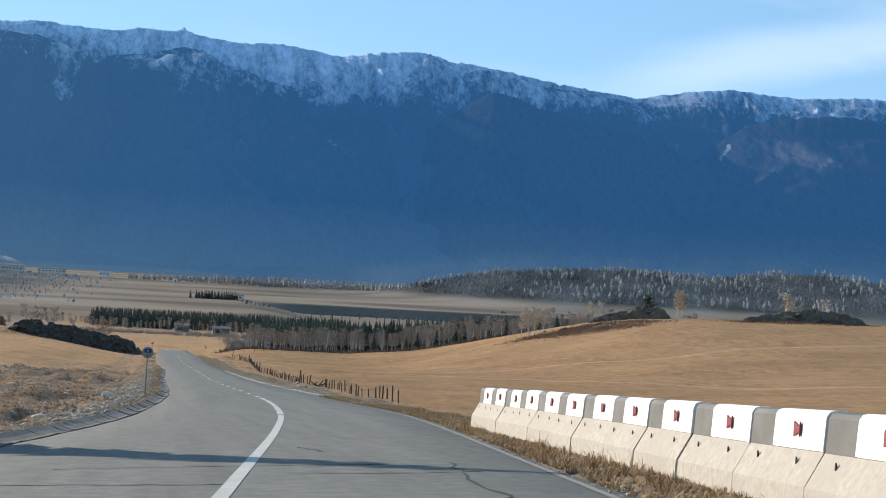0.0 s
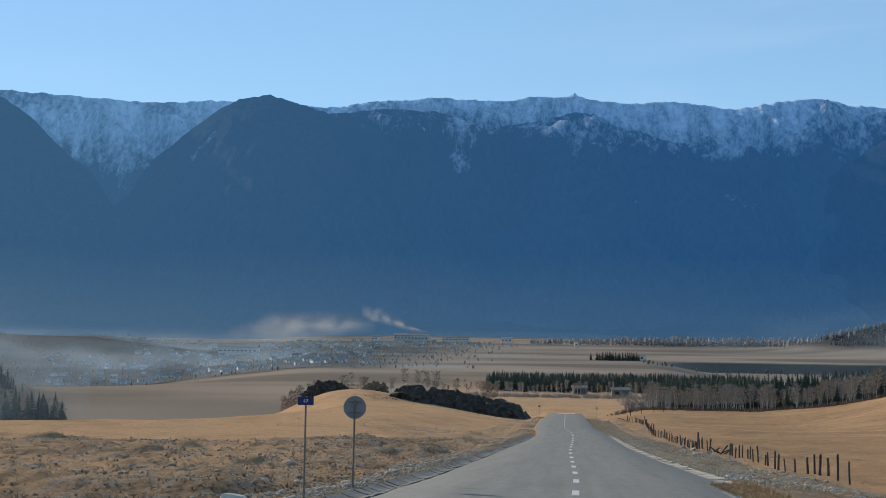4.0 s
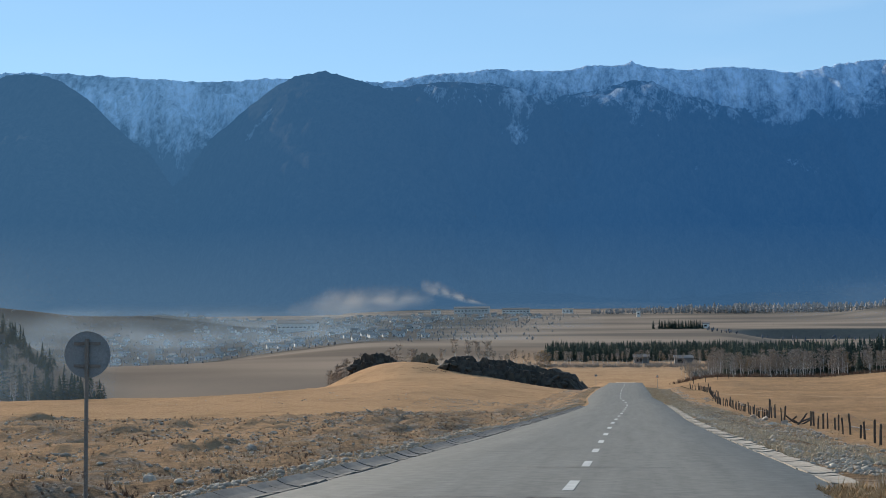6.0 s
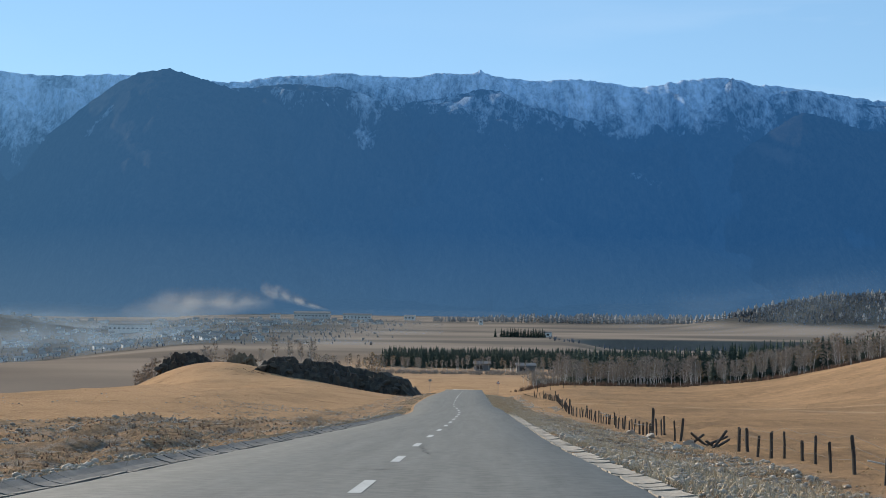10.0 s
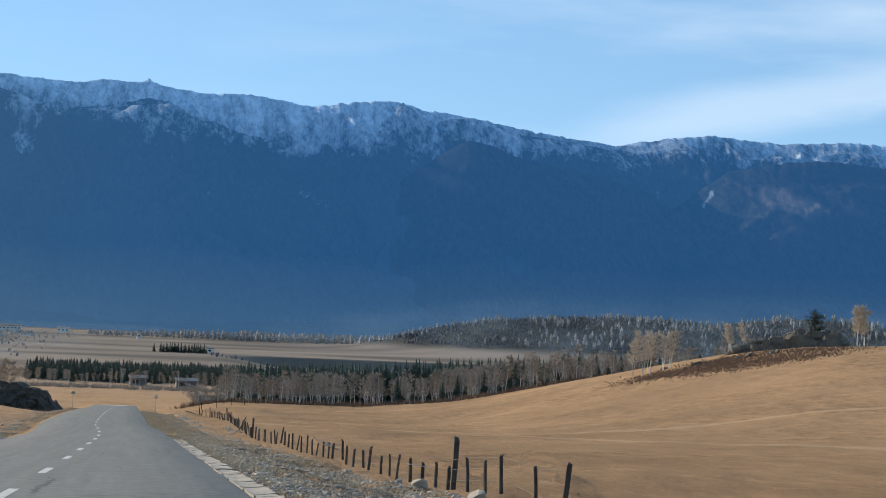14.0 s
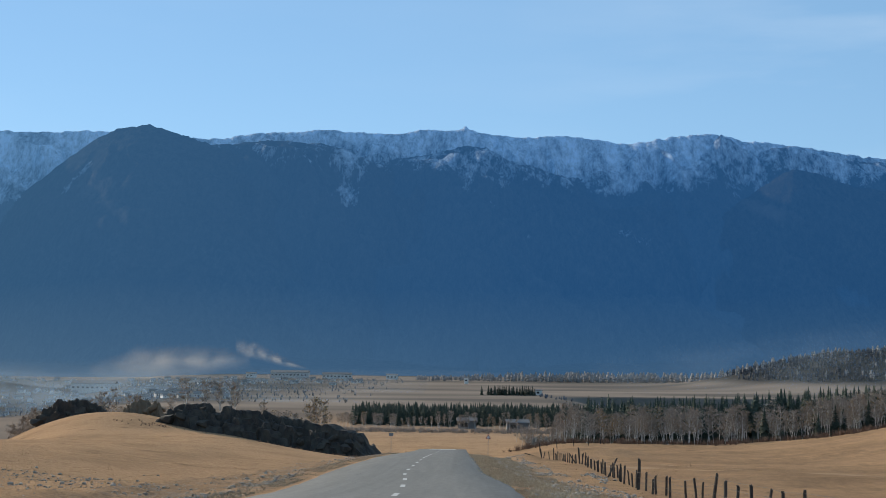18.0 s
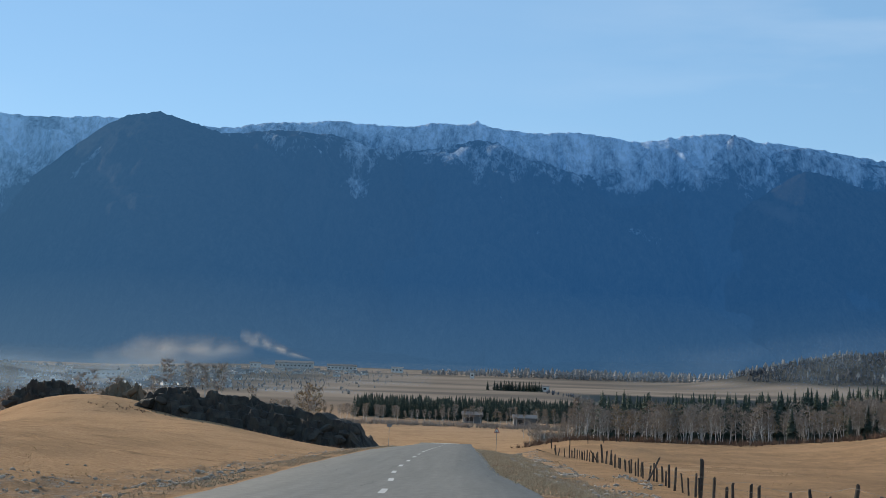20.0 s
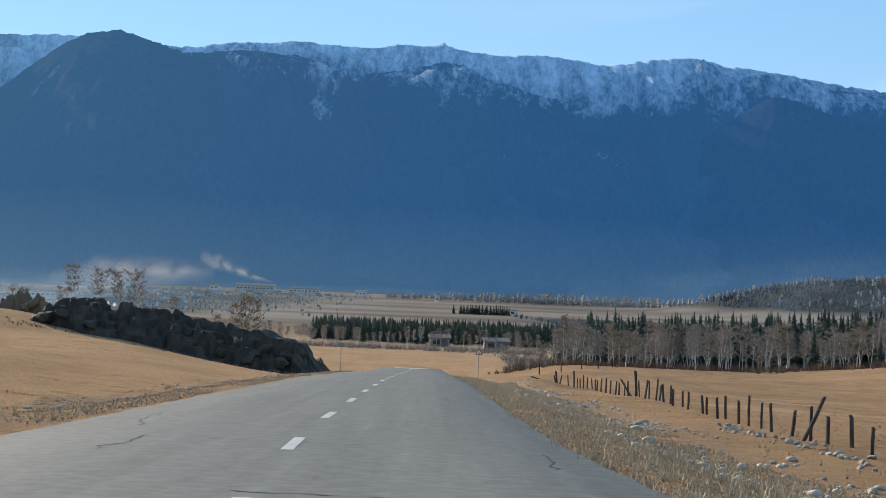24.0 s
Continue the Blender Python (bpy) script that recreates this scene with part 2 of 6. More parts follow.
def ground_material():
    """Dry steppe: ochre turf, bare brown soil near the road, grey gravel on the verges, worn tracks."""
    m = bpy.data.materials.new("dry_steppe_turf")
    m.use_nodes = True
    t = m.node_tree
    n, link = t.nodes, t.links.new
    b = n["Principled BSDF"]
    b.inputs["Roughness"].default_value = 0.95
    b.inputs["Specular IOR Level"].default_value = 0.0
    g = n.new("ShaderNodeNewGeometry")

    def noise(scale, detail=5, rough=0.6, stretch=None):
        x = n.new("ShaderNodeTexNoise")
        x.inputs["Scale"].default_value, x.inputs["Detail"].default_value, x.inputs["Roughness"].default_value = scale, detail, rough
        if stretch:
            mp = n.new("ShaderNodeMapping")
            mp.inputs["Scale"].default_value = stretch
            link(g.outputs["Position"], mp.inputs[0])
            link(mp.outputs[0], x.inputs[0])
        else:
            link(g.outputs["Position"], x.inputs[0])
        return x.outputs[0]

    def ramp(src, lo, hi, c0, c1):
        x = n.new("ShaderNodeValToRGB")
        x.color_ramp.elements[0].position, x.color_ramp.elements[1].position = lo, hi
        x.color_ramp.elements[0].color, x.color_ramp.elements[1].color = (*c0, 1), (*c1, 1)
        link(src, x.inputs[0])
        return x.outputs[0]

    def mix(fac, c0, c1):
        x = n.new("ShaderNodeMixRGB")
        link(fac, x.inputs[0])
        link(c0, x.inputs[1]) if not isinstance(c0, tuple) else None
        if isinstance(c0, tuple):
            x.inputs[1].default_value = (*c0, 1)
        if isinstance(c1, tuple):
            x.inputs[2].default_value = (*c1, 1)
        else:
            link(c1, x.inputs[2])
        return x.outputs[0]

    turf = ramp(noise(3.5, 8, 0.8), 0.36, 0.64, (0.5, 0.32, 0.185), (0.3, 0.185, 0.105))
    turf = mix(ramp(noise(0.09, 8, 0.75, (1.0, 0.6, 1.0)), 0.46, 0.62, (0, 0, 0), (0.5, 0.5, 0.5)), turf, (0.24, 0.155, 0.09))
    turf = mix(ramp(noise(0.3, 4, 0.6), 0.58, 0.72, (0, 0, 0), (0.6, 0.6, 0.6)), turf, (0.17, 0.11, 0.065))
    pasture = mix(ramp(noise(0.45, 9, 0.82, (1.0, 0.5, 1.0)), 0.38, 0.62, (0, 0, 0), (1, 1, 1)), (0.36, 0.225, 0.125), (0.19, 0.125, 0.077))
    swath = ramp(noise(0.035, 5, 0.6, (0.45, 1.4, 1.0)), 0.46, 0.6, (0, 0, 0), (0.55, 0.55, 0.55))
    pasture = mix(swath, pasture, ramp(noise(4.0, 6, 0.8), 0.4, 0.62, (0.26, 0.165, 0.1), (0.13, 0.09, 0.058)))
    # attribute layers: verge (gravel and soil beside the road) and plain (the paler valley floor)
    at = n.new("ShaderNodeAttribute")
    at.attribute_name = "layers"
    sep = n.new("ShaderNodeSeparateColor")
    link(at.outputs["Color"], sep.inputs[0])
    turf = mix(at.outputs["Alpha"], turf, pasture)
    tk = n.new("ShaderNodeAttribute")
    tk.attribute_name = "track"
    tf = n.new("ShaderNodeMath")
    tf.operation = "MULTIPLY"
    tf.inputs[1].default_value = 0.3
    link(tk.outputs["Fac"], tf.inputs[0])
    turf = mix(tf.outputs[0], turf, (0.5, 0.37, 0.24))
    soil = ramp(noise(3.0, 7, 0.8), 0.4, 0.62, (0.3, 0.205, 0.13), (0.085, 0.064, 0.047))
    soil = mix(ramp(noise(0.8, 5, 0.7, (1.0, 0.5, 1.0)), 0.6, 0.66, (0, 0, 0), (0.9, 0.9, 0.9)), soil, ramp(noise(7.0, 4, 0.7), 0.35, 0.65, (0.44, 0.29, 0.17), (0.26, 0.175, 0.108)))
    soil = mix(ramp(noise(0.7, 5, 0.7), 0.5, 0.6, (0, 0, 0), (1, 1, 1)), soil, ramp(noise(9.0, 4, 0.7), 0.4, 0.62, (0.3, 0.255, 0.21), (0.13, 0.112, 0.095)))
    grit = n.new("ShaderNodeMath")
    grit.operation = "MULTIPLY_ADD"
    grit.inputs[1].default_value, grit.inputs[2].default_value = 1.6, -0.8
    link(noise(0.6, 5, 0.7), grit.inputs[0])
    vs = n.new("ShaderNodeMath")
    vs.operation, vs.use_clamp = "ADD", True
    link(sep.outputs[0], vs.inputs[0])
    link(grit.outputs[0], vs.inputs[1])
    vm = n.new("ShaderNodeMath")
    vm.operation, vm.use_clamp = "MULTIPLY", True
    link(vs.outputs[0], vm.inputs[0])
    vm2 = n.new("ShaderNodeMath")
    vm2.operation, vm2.use_clamp = "MULTIPLY", True
    vm2.inputs[1].default_value = 3.0
    link(sep.outputs[0], vm2.inputs[0])
    link(vm2.outputs[0], vm.inputs[1])
    last = mix(vm.outputs[0], turf, soil)
    plain = ramp(noise(0.006, 2, 0.5, (0.6, 1.2, 1.0)), 0.38, 0.62, (0.25, 0.205, 0.165), (0.135, 0.118, 0.102))
    last = mix(sep.outputs[1], last, plain)
    # dark floor: wood litter plus painted shade of woods, hill, terrace and town
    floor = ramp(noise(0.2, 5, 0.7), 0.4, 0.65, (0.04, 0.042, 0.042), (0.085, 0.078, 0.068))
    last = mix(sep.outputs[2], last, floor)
    link(last, b.inputs["Base Color"])
    bp = n.new("ShaderNodeBump")
    bp.inputs["Strength"].default_value, bp.inputs["Distance"].default_value = 1.0, 0.13
    fade = n.new("ShaderNodeMath")
    fade.operation, fade.use_clamp = "MULTIPLY_ADD", True
    fade.inputs[1].default_value, fade.inputs[2].default_value = -0.95, 1.0
    link(sep.outputs[1], fade.inputs[0])
    link(fade.outputs[0], bp.inputs["Strength"])
    link(noise(3.2, 9, 0.82), bp.inputs["Height"])
    link(bp.outputs[0], b.inputs["Normal"])
    return m


M_GROUND = ground_material()


def asphalt_material():
    """Old asphalt: fine aggregate, long wheel tracks and oil streaks, wide repair patches."""
    m = material("asphalt", (0.152, 0.154, 0.142), 0.8, 7.0, (0.088, 0.089, 0.082), (0.168, 0.165, 0.15), 0.12, 0.12)
    t = m.node_tree
    n, link = t.nodes, t.links.new
    b = n["Principled BSDF"]
    base = b.inputs["Base Color"].links[0].from_socket
    g, mp, x = n.new("ShaderNodeNewGeometry"), n.new("ShaderNodeMapping"), n.new("ShaderNodeTexNoise")
    mp.inputs["Scale"].default_value = (2.0, 0.03, 1.0)
    x.inputs["Scale"].default_value, x.inputs["Detail"].default_value, x.inputs["Roughness"].default_value = 1.0, 6, 0.65
    link(g.outputs["Position"], mp.inputs[0])
    link(mp.outputs[0], x.inputs[0])
    k = n.new("ShaderNodeMapRange")
    for key, val in (("From Min", 0.3), ("From Max", 0.7), ("To Min", 0.86), ("To Max", 1.15)):
        k.inputs[key].default_value = val
    link(x.outputs[0], k.inputs[0])
    hv = n.new("ShaderNodeHueSaturation")
    link(k.outputs[0], hv.inputs["Value"])
    link(base, hv.inputs["Color"])
    link(hv.outputs[0], b.inputs["Base Color"])
    return m


M_ASPHALT = asphalt_material()


def mountain_material():
    """Forested slopes with snow on the heights; far distance, whose valley air haze is painted as emission."""
    m = bpy.data.materials.new("far_snowy_mountain")
    m.use_nodes = True
    t = m.node_tree
    n, link = t.nodes, t.links.new
    b = n["Principled BSDF"]
    b.inputs["Roughness"].default_value = 1.0
    b.inputs["Specular IOR Level"].default_value = 0.0
    g = n.new("ShaderNodeNewGeometry")
    sep = n.new("ShaderNodeSeparateXYZ")
    link(g.outputs["Position"], sep.inputs[0])
    at = n.new("ShaderNodeAttribute")
    at.attribute_name = "cover"
    cover = n.new("ShaderNodeSeparateColor")
    link(at.outputs["Color"], cover.inputs[0])

    def noise(scale, rough, stretch, turn=0.0):
        x, mp = n.new("ShaderNodeTexNoise"), n.new("ShaderNodeMapping")
        x.inputs["Scale"].default_value, x.inputs["Detail"].default_value, x.inputs["Roughness"].default_value = scale, 9, rough
        mp.inputs["Scale"].default_value, mp.inputs["Rotation"].default_value = stretch, (0, radians(turn), 0)
        link(g.outputs["Position"], mp.inputs[0])
        link(mp.outputs[0], x.inputs[0])
        return x.outputs[0]

    def times(src, k, plus):
        x = n.new("ShaderNodeMath")
        x.operation = "MULTIPLY_ADD"
        x.inputs[1].default_value = k
        link(src, x.inputs[0])
        if isinstance(plus, float):
            x.inputs[2].default_value = plus
        else:
            link(plus, x.inputs[2])
        return x.outputs[0]

    def step(src, lo, hi, top=1.0, bottom=0.0):
        x = n.new("ShaderNodeMapRange")
        for key, val in (("From Min", lo), ("From Max", hi), ("To Min", bottom), ("To Max", top)):
            x.inputs[key].default_value = val
        link(src, x.inputs[0])
        return x.outputs[0]

    def mix(fac, c0, c1):
        x = n.new("ShaderNodeMixRGB")
        link(fac, x.inputs[0])
        for k, c in ((1, c0), (2, c1)):
            if isinstance(c, tuple):
                x.inputs[k].default_value = (*c, 1)
            else:
                link(c, x.inputs[k])
        return x.outputs[0]

    grain = noise(0.075, 0.8, (1.0, 0.3, 0.45))
    crag = noise(0.016, 0.72, (1.0, 0.45, 0.6), 28)
    # snow thins out downwards and leaves crags, gullies and tree bands bare
    lie = times(crag, 0.95, times(grain, 1.5, times(cover.outputs[0], 1.0, -1.86)))
    snow = step(lie, 0.0, 0.66, 0.7)
    forest = mix(step(grain, 0.36, 0.66), (0.008, 0.013, 0.016), (0.04, 0.044, 0.042))
    forest = mix(step(cover.outputs[2], 0.25, 0.8, 0.55), forest, mix(step(grain, 0.3, 0.7), (0.012, 0.015, 0.015), (0.034, 0.034, 0.032)))
    clearing = mix(step(grain, 0.3, 0.7), (0.11, 0.096, 0.084), (0.05, 0.047, 0.044))
    bare = times(grain, 1.1, times(cover.outputs[1], 1.0, -0.55))
    land = mix(step(bare, 0.1, 0.75), forest, clearing)
    # the blue of the air before it is mixed into the snow's colour
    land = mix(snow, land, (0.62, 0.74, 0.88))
    link(land, b.inputs["Base Color"])
    # air haze painted as emission: paler low over the valley, greyer towards the sun's side, thicker before the far
    # crests
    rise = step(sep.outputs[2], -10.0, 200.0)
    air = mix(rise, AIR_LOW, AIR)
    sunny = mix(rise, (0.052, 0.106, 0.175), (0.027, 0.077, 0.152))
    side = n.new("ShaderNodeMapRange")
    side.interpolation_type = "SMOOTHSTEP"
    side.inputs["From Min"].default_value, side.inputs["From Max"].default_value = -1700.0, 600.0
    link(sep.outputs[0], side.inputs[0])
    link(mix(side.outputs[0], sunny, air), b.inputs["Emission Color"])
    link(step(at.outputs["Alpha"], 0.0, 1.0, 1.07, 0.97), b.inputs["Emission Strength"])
    bp = n.new("ShaderNodeBump")
    bp.inputs["Strength"].default_value, bp.inputs["Distance"].default_value = 1.0, 26.0
    link(crag, bp.inputs["Height"])
    link(bp.outputs[0], b.inputs["Normal"])
    return m


# colours of the air haze that the mountains emit
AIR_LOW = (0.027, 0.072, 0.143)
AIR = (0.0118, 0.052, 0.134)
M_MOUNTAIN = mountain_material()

# ---- mesh helpers ----
rng = np.random.default_rng(7)


def mesh_of(name, verts, faces, mat, smooth=False):
    me = bpy.data.meshes.new(name)
    me.from_pydata([tuple(v) for v in verts], [], [tuple(f) for f in faces])
    me.update()
    for mm in (mat if isinstance(mat, (list, tuple)) else [mat]):
        me.materials.append(mm)
    if smooth:
        me.shade_smooth()
    return me


def from_bm(name, bm, mat, smooth=False):
    me = bpy.data.meshes.new(name)
    bm.to_mesh(me)
    bm.free()
    me.materials.append(mat)
    if smooth:
        me.shade_smooth()
    return me


def part(name, me, parent, label="", at=None):
    ob = new(name, me)
    ob.parent = parent
    if at is not None:
        ob.matrix_basis = at
    return tagged(ob, label=label)


def thing(name, at, label, category, group="", kind=""):
    ob = new(name)
    ob.empty_display_size = 0.2
    ob.matrix_basis = at
    return tagged(ob, label, category, group, kind)


class Mesh:
    """Gathers vertices and faces of many small shapes for one mesh."""

    def __init__(self):
        self.v, self.f, self.m = [], [], []

    def add(self, verts, faces, slot=0):
        k = len(self.v)
        self.v.extend(map(tuple, verts))
        self.f.extend(tuple(i + k for i in f) for f in faces)
        self.m.extend([slot] * len(faces))

    def box(self, c, s, turn=None, taper=1.0, slot=0):
        pts = [Vector((x * s[0] / 2 * (taper if z > 0 else 1), y * s[1] / 2 * (taper if z > 0 else 1), z * s[2] / 2)) for z in (-1, 1) for y in (-1, 1) for x in (-1, 1)]
        if turn is not None:
            pts = [turn @ p for p in pts]
        self.add([p + Vector(c) for p in pts], [(0, 2, 3, 1), (4, 5, 7, 6), (0, 1, 5, 4), (2, 6, 7, 3), (0, 4, 6, 2), (1, 3, 7, 5)], slot)

    def tube(self, a, b, r0, r1, n=6, slot=0, cap=True):
        a, b = Vector(a), Vector(b)
        d = (b - a).normalized()
        s = d.cross(Vector((0.3, 0.9, 0.2))).normalized()
        u = d.cross(s)
        ring = [(math.cos(2 * math.pi * i / n), math.sin(2 * math.pi * i / n)) for i in range(n)]
        vs = [a + (s * c + u * q) * r0 for c, q in ring] + [b + (s * c + u * q) * r1 for c, q in ring]
        fs = [(i, (i + 1) % n, n + (i + 1) % n, n + i) for i in range(n)]
        if cap:
            fs += [tuple(range(n - 1, -1, -1)), tuple(range(n, 2 * n))]
        self.add(vs, fs, slot)

    def mesh(self, name, mats, smooth=False):
        me = mesh_of(name, self.v, self.f, mats, smooth)
        if max(self.m, default=0):
            me.polygons.foreach_set("material_index", self.m)
        return me


def smoothstep(a, b, x):
    t = np.clip((np.asarray(x, float) - a) / (b - a), 0, 1)
    return t * t * (3 - 2 * t)


def value_noise(x, y, seed=0):
    """Smooth lattice noise in [-1, 1] for arrays."""
    x, y = np.asarray(x, float), np.asarray(y, float)
    xi, yi = np.floor(x).astype(np.int64), np.floor(y).astype(np.int64)
    xf, yf = x - xi, y - yi
    u, v = xf * xf * (3 - 2 * xf), yf * yf * (3 - 2 * yf)

    def h(i, j):
        k = (i * 374761393 + j * 668265263 + seed * 1442695041) & 0x7FFFFFFF
        k = ((k ^ (k >> 13)) * 1274126177) & 0x7FFFFFFF
        return ((k ^ (k >> 16)) & 0xFFFF) / 32767.5 - 1
    return (h(xi, yi) * (1 - u) + h(xi + 1, yi) * u) * (1 - v) + (h(xi, yi + 1) * (1 - u) + h(xi + 1, yi + 1) * u) * v


def fbm(x, y, octaves=4, seed=0, gain=0.5):
    s, a = 0.0, 1.0
    for k in range(octaves):
        s = s + a * value_noise(np.asarray(x) * 2 ** k, np.asarray(y) * 2 ** k, seed + 17 * k)
        a *= gain
    return s


# ---- the lie of the land ----
ROAD_Y = (-60, 0, 20, 30, 45, 57, 76, 94, 130, 155, 200, 250, 272, 290, 325, 620)
ROAD_X = (-12.5, -7.3, -5.45, -4.35, -2.9, -1.95, -1.1, -0.95, -1.1, -1.2, -0.95, -0.85, -1.3, -2.1, -2.3, -3.0)
HALF = 4.4


def road_x(y):
    y = np.asarray(y, float)
    return sum(np.interp(y + d, ROAD_Y, ROAD_X) for d in (-8, -4, 0, 4, 8)) / 5


def road_z(y):
    y = np.asarray(y, float)
    yy = np.clip(y, -60, 640)
    z = 3.56e-5 * yy ** 2 - 0.0744 * yy + 24.98
    z = z + np.interp(yy, (255, 290, 320, 350, 390, 440, 500), (0, 0.2, 0.5, 0.72, 0.7, 0.4, 0))
    crest = np.clip(y - 512, 0, 130)
    return np.maximum(z - 0.0006 * np.minimum(crest, 60) ** 2 - 0.03 * crest, -11.3)


def bank(y):
    """How much the outer right side of the bend is raised per metre."""
    return 0.045 * (1 - smoothstep(45, 85, y))


def stony_land(x, y):
    """1 on the broken stony ground left of the road, 0 on the smooth pasture beyond it."""
    out = road_x(y) - x
    end = np.interp(out, (6, 12, 15, 27, 80, 160), (430, 360, 275, 232, 220, 214)) + 9 * fbm(x / 16, y / 16, 3, 27)
    return smoothstep(4.4, 5.3, out) * smoothstep(5, -8, y - end) * (1 - smoothstep(95, 140, out))


def ground_z(x, y):
    x, y = np.asarray(x, float), np.asarray(y, float)
    d = x - road_x(y)
    r = road_z(y) + np.clip(d, -6, 9) * bank(y)
    plain = -11.0 + 5.0 * smoothstep(1500, 2400, y)
    plain = plain - 21 * smoothstep(-110, -330, x + 0.12 * (y - 700)) * smoothstep(720, 1150, y) * (1 - 0.75 * smoothstep(1400, 2300, y))
    plain = plain - 9 * smoothstep(60, 130, x) * smoothstep(900, 1100, y) * (1 - smoothstep(1470, 1486, y))
    # the left: a ditch, a field that falls slowly, and the grassy knoll with the outcrop
    left = np.interp(y, (-300, 0, 120, 210, 330, 425, 470, 560, 700), (26, 23, 15.2, 9.8, 5.5, 2.2, -1, -9, -11))
    knoll = 4.4 * np.exp(-(((x + 56) / 20) ** 2) - ((y - 462) / 26) ** 2) + 4.3 * np.exp(-(((x + 72) / 14) ** 2) - ((y - 478) / 22) ** 2)
    left = left + knoll - 4.8 * smoothstep(-52, -130, x) * smoothstep(230, 390, y) - 3.4 * smoothstep(-52, -82, x) * smoothstep(265, 340, y)
    left = left + 7.6 * smoothstep(-75, -210, x) * smoothstep(195, 335, y) * (1 - smoothstep(390, 480, y))
    left = left + fbm(x / 45, y / 45, 3, 3) * 0.5
    # the right: a field beside the fence that rises to the hill with the second outcrop
    right = np.interp(y, (-300, 0, 100, 200, 300, 400, 500, 600, 700), (28, 22.5, 17, 10.9, 5.6, 1.0, -1.7, -8.5, -11))
    hill = 14.0 * smoothstep(45, 132, x - 0.04 * (y - 420)) * np.exp(-(((y - 440) / 120) ** 2))
    hill = hill + 6 * smoothstep(40, 190, x) * smoothstep(60, 220, y) * (1 - smoothstep(320, 560, y))
    right = right + hill + fbm(x / 40, y / 40, 3, 5) * 0.5
    side = np.where(d < 0, left, right)
    near = np.where(d < 0, r - 0.06 - 1.0 * smoothstep(5.6, 10.5, -d), r - 0.06 - 0.55 * smoothstep(5.4, 9.5, d))
    w = np.where(d < 0, smoothstep(9, 34, -d), smoothstep(10, 26, d))
    z = near * (1 - w) + side * w
    far = smoothstep(560, 700, y)
    z = z * (1 - far) + plain * far
    # the wooded hill on the left
    wood = 44.0 * smoothstep(10, -40, x + 0.345 * (y - 58)) * smoothstep(-122, -262, x) * np.exp(-(((y - 530) / 130) ** 2)) * smoothstep(360, 450, y) + 30 * smoothstep(-260, -420, x) * np.exp(-(((y - 540) / 130) ** 2))
    # two humps of the wooded hill across the valley
    hump = 39 * np.exp(-np.abs((x - 500) / 190) ** 3 - ((y - 1960) / 170) ** 2) + 61 * np.exp(-(((x - 880) / 250) ** 2) - ((y - 2060) / 220) ** 2)
    # a bare foothill beyond the wooded slope
    hump = hump + 34 * np.exp(-(((x + 830) / 150) ** 2) - ((y - 1900) / 160) ** 2) + 14 * np.exp(-(((x + 600) / 90) ** 2) - ((y - 2000) / 110) ** 2)
    rough = fbm(x / 17, y / 17, 2, 9) * 0.16 * smoothstep(6.0, 11, np.abs(d)) * (1 - smoothstep(500, 900, y))
    stony = stony_land(x, y)
    clods = np.maximum(fbm(x / 1.5, y / 1.9, 3, 19), 0) * np.where(d < 0, 0.26 * stony, 0.2 * (1 - smoothstep(18, 30, d)) * (1 - smoothstep(230, 310, y))) * smoothstep(5.6, 8, np.abs(d))
    humps = np.maximum(fbm(x / 4.2, y / 4.6, 2, 33) - 0.12, 0) * 0.6 * smoothstep(7.5, 11, -d) * stony * smoothstep(40, 60, y) * (1 - smoothstep(222, 245, y))
    # a low earth mound beside the fence's far end, and a bump added for a gully's shade
    humps = humps + 1.1 * np.exp(-(((x - 23) / 6) ** 2) - ((y - 425) / 6) ** 2) + 0.7 * np.exp(-(((x - 9.3) / 2.2) ** 2) - ((y - 392) / 7) ** 2)
    turf = 0.075 * fbm(x / 2.4, y / 2.4, 3, 39, 0.6) * smoothstep(9, 14, np.abs(d)) * (1 - smoothstep(110, 150, np.abs(d))) * (1 - smoothstep(390, 480, y)) * smoothstep(40, 70, y)
    rough = rough + clods + humps + turf
    z = z + wood + hump + rough
    z = np.where((np.abs(d) < 4.6) & (y < 575), np.minimum(z, r - 0.12), z)
    return z - 60 * smoothstep(4200, 4800, y)


def wood_edge(x):
    """Where the spruces of the left slope begin."""
    return 396 + 0.1 * np.clip(np.asarray(x, float) + 150, -120, 0)


def gz(x, y):
    return float(ground_z(x, y))


def spread(stops):
    out = []
    for (a, n), (b, _) in zip(stops, stops[1:]):
        out.extend(np.linspace(a, b, n, endpoint=False))
    return np.array(out + [stops[-1][0]])


